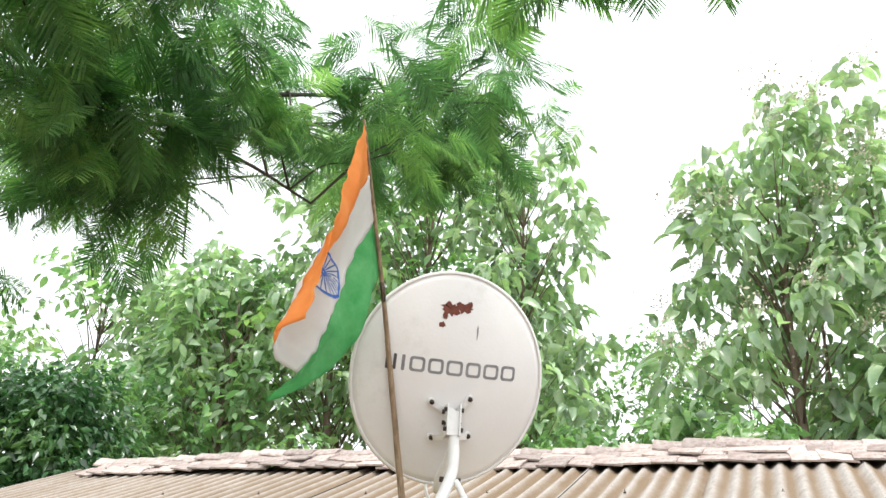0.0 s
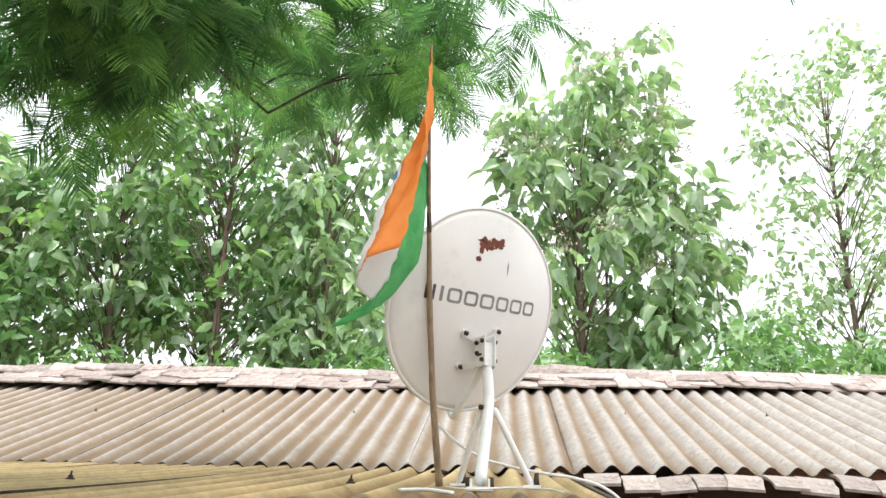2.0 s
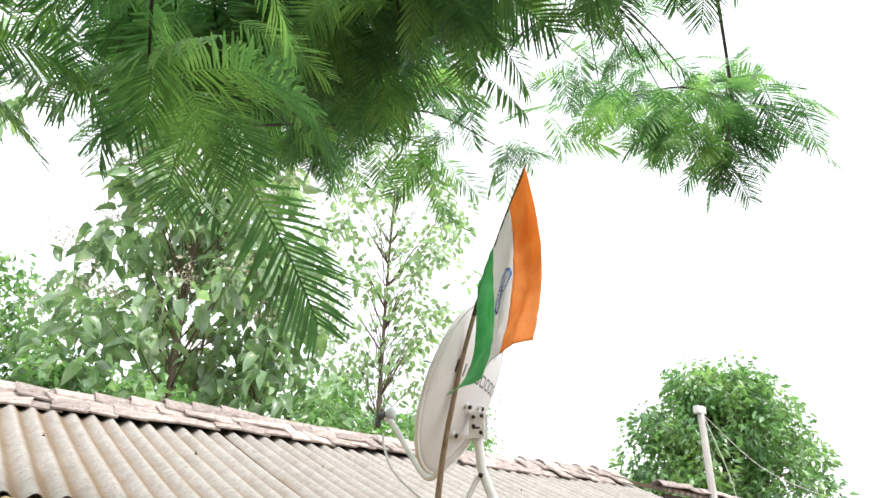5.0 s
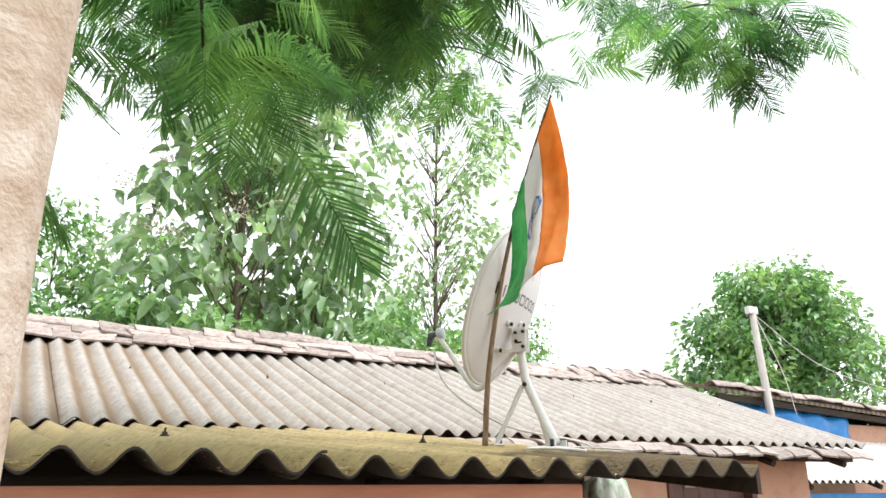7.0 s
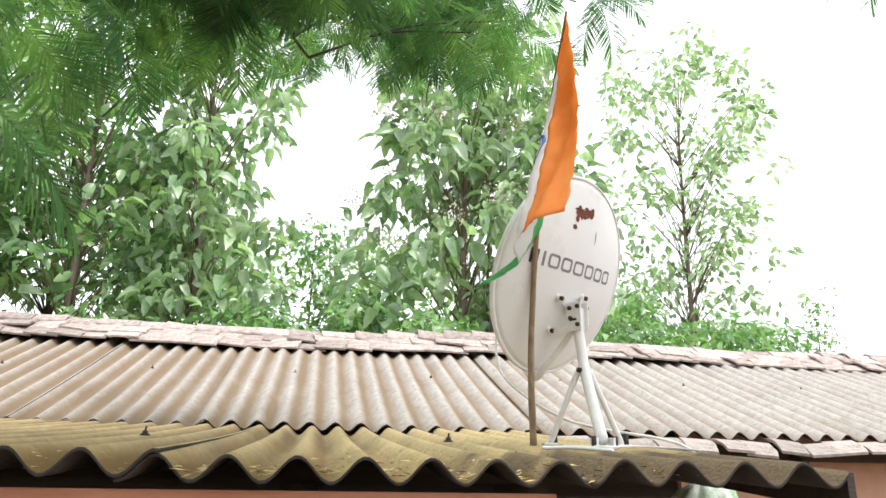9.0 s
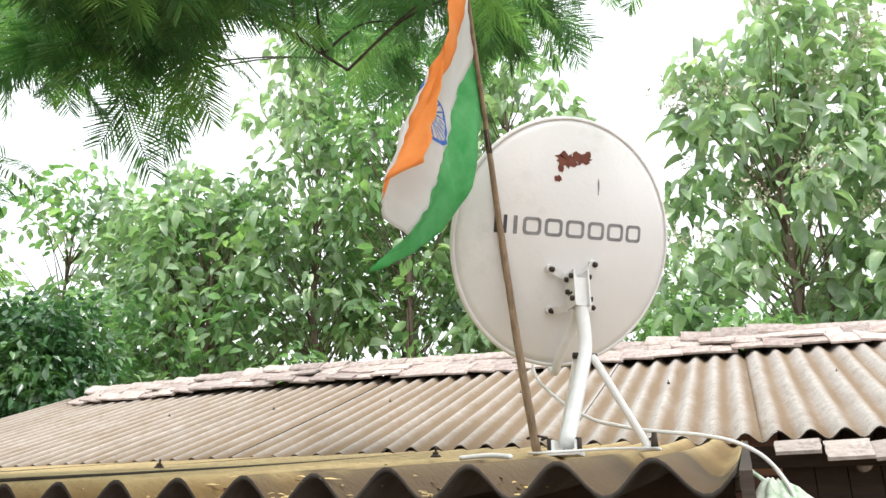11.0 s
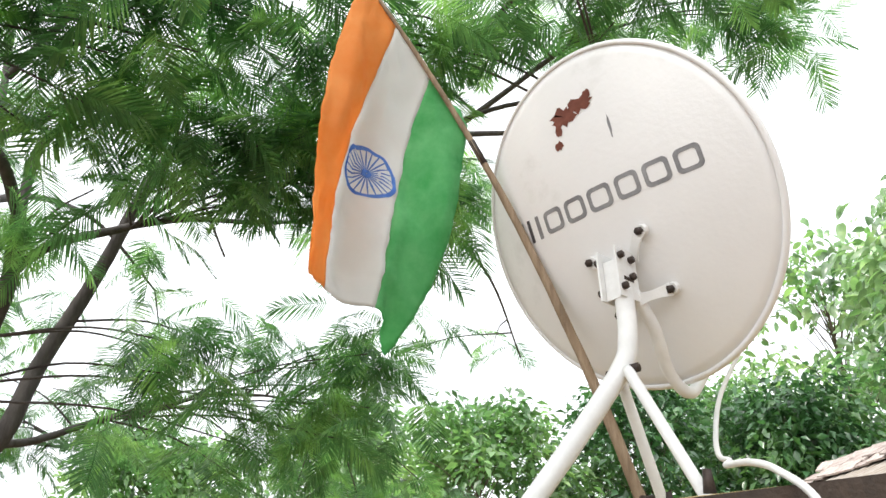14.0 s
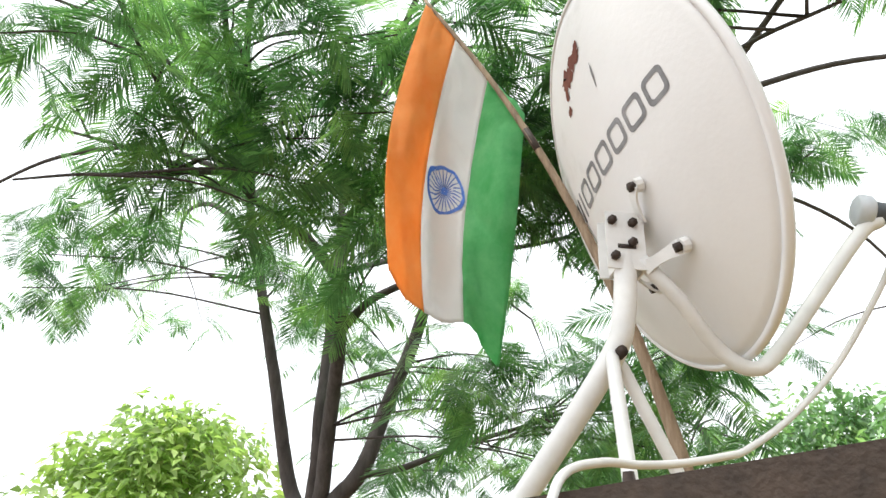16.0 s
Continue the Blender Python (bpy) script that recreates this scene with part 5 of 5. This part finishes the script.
for k, (x, y, h, rad, seed) in enumerate(((-0.6, 9.2, 4.6, 1.2, 51), (0.6, 8.2, 4.2, 1.0, 52), (2.9, 8.4, 4.0, 1.0, 53), (3.9, 8.8, 4.6, 1.3, 54), (5.4, 9.0, 4.5, 1.2, 55), (-2.0, 9.0, 4.4, 1.2, 56),
                                          (-3.9, 8.9, 4.1, 1.2, 57), (-6.0, 8.4, 4.1, 1.2, 58), (-9.3, 7.4, 5.4, 1.5, 59), (7.0, 10.2, 4.7, 0.8, 60))):
    grow_tree("bush", "dense green bush behind the roof ridge", x, y, h, 0.06, ((1.0, rad * 0.8), (2.4, rad), (h * 0.8, rad * 0.9), (h, rad * 0.4)), SMALL, 0.18, LEAF, seed, 50, 44, 0.5,
              group="bushes behind the house")
for k, (x, y, h, rad, seed) in enumerate(((-10.2, 4.4, 5.2, 1.8, 61), (-9.0, 6.2, 4.8, 1.4, 62), (-9.6, 1.6, 4.6, 1.7, 63), (-12.5, 6.5, 6.0, 2.0, 64), (-6.0, -7.3, 4.1, 1.8, 65), (-13.0, 0.0, 5.5, 2.0, 66),
                                          (-11.5, -3.0, 4.6, 1.6, 68))):
    # two of these bushes have their shade painted in as darker leaves
    grow_tree("bush", "tall bright green leafy bush beside the house", x, y, h, 0.08, ((0.8, rad * 0.8), (2.4, rad), (h * 0.8, rad * 0.9), (h, rad * 0.4)), SMALL, 0.16, YOUNG if seed == 65 else SHADED_LEAF if seed in (61, 62) else LEAF, seed, 150, 90, 0.52,
              group="bushes beside the house")
grow_tree("mango_tree", "round dense dark green tree behind the neighbouring house", 14.0, 9.2, 7.2, 0.2, ((2.0, 1.9), (3.6, 2.5), (5.3, 2.1), (6.7, 0.7)), SMALL, 0.20, LEAF, 67, 230, 90, 0.66)

# ---- neighbouring house ----
far = thing("neighbour_house", "low neighbouring house with tile-edged roof and blue tarpaulin", "house")
bm = bmesh.new()
box(bm, 11.6, 18.4, 6.2, 8.6, 0, 2.9)
part("wall", bm, PLASTER, far, "peach plastered wall", smooth=False)
bm = bmesh.new()
box(bm, 13.0, 14.1, 6.16, 6.2, 2.2, 2.62)
part("niche", bm, TIMBER, far, "dark opening under the eave", smooth=False)
bm = bmesh.new()
v = [bm.verts.new(p) for p in ((8.15, 6.0, 3.30), (18.6, 6.0, 2.74), (18.6, 8.4, 3.3), (8.35, 8.4, 3.86))]
bm.faces.new(v)
w = bmesh.ops.extrude_face_region(bm, geom=bm.faces[:])["geom"]
bmesh.ops.translate(bm, vec=(0, 0, 0.06), verts=[g for g in w if isinstance(g, bmesh.types.BMVert)])
far_roof = part("roof", bm, SHEET, far, "weathered grey roof", smooth=False)
rf = random.Random(71)
for k in range(34):
    ob = part("roof_tile", rf.choice(RIDGE), CLAY, far_roof, smooth=False)
    f = k / 33
    ob.matrix_local = pose(8.2 + 10.3 * f, 6.04 + rf.uniform(-0.05, 0.05), 3.37 - 0.56 * f, rf.uniform(-8, 8), rf.uniform(-5, 5) + 3, rf.uniform(-8, 8))
bm = bmesh.new()
box(bm, 8.2, 18.5, 6.05, 6.12, 0, 0.1, Matrix(((1, 0, 0, 0), (0, 1, 0, 0), (-0.0536, 0, 1, 3.62), (0, 0, 0, 1))))
part("eave_beam", bm, TIMBER, far, "dark eave beam", smooth=False)
bm = bmesh.new()
nx, nz = 28, 8
g = [[bm.verts.new((8.3 + 3.3 * i / nx, 6.16 + 0.03 * math.sin(i * 1.1) + 0.02 * math.sin(j * 2 + i), 2.2 + (0.98 - 0.177 * i / nx) * j / nz)) for j in range(nz + 1)] for i in range(nx + 1)]
for i in range(nx):
    for j in range(nz):
        bm.faces.new((g[i][j], g[i + 1][j], g[i + 1][j + 1], g[i][j + 1]))
w = bmesh.ops.extrude_face_region(bm, geom=bm.faces[:])["geom"]
bmesh.ops.translate(bm, vec=(0, 0.01, 0), verts=[q for q in w if isinstance(q, bmesh.types.BMVert)])
part("tarpaulin", bm, TARP, far, "blue plastic tarpaulin sheet")

shed = thing("shed", "low shed with pale corrugated roof and blue tarpaulin side", "shed")
bm = bmesh.new()
box(bm, 7.4, 12.2, 4.25, 5.5, 0, 1.72)
part("wall", bm, TARP, shed, "blue tarpaulin side", smooth=False)
bm = bmesh.new()
for x in (7.5, 9.0, 10.5, 12.0):
    tube(bm, [(x, 4.1, 1.80), (x, 5.6, 2.42)], 0.04, 6)
sheet_root = part("roof", bm, TIMBER, shed, smooth=False)
for k in range(5):
    corrugated("corrugated_sheet", 7.2 + 1.03 * k, 7.4, 0.0, 4.0, 5.6, 1.87, 0.41, SHEET_FAR, sheet_root, lift=0.006 * (k % 2), rnd=rf)

pole2 = thing("utility_pole", "weathered grey wooden pole with an insulator cap", "utility pole")
bm = bmesh.new()
tube(bm, [(9.33, 5.9, 0), (9.25, 5.9, 2.4), (9.08, 5.9, 4.66)], [0.085, 0.07, 0.055], 10, 0.06, rf)
part("post", bm, POST, pole2, "weathered grey wooden post")
bm = bmesh.new()
box(bm, 8.96, 9.18, 5.85, 5.96, 4.62, 4.75, bevel=0.03)
part("cap", bm, CABLE, pole2, "pale insulator cap", smooth=False)


def wire(points, label):
    bm = bmesh.new()
    tube(bm, spline(points, 8), 0.006, 5)
    tagged(part("wire", bm, CABLE), label, "wire")


wire([(9.08, 5.9, 4.64), (11.6, 6.4, 3.95), (15.5, 7.0, 3.65)], "pale overhead wire from the wooden pole")
wire([(9.1, 5.85, 4.56), (9.45, 5.75, 3.66), (9.6, 5.7, 2.95)], "pale wire running down from the pole")
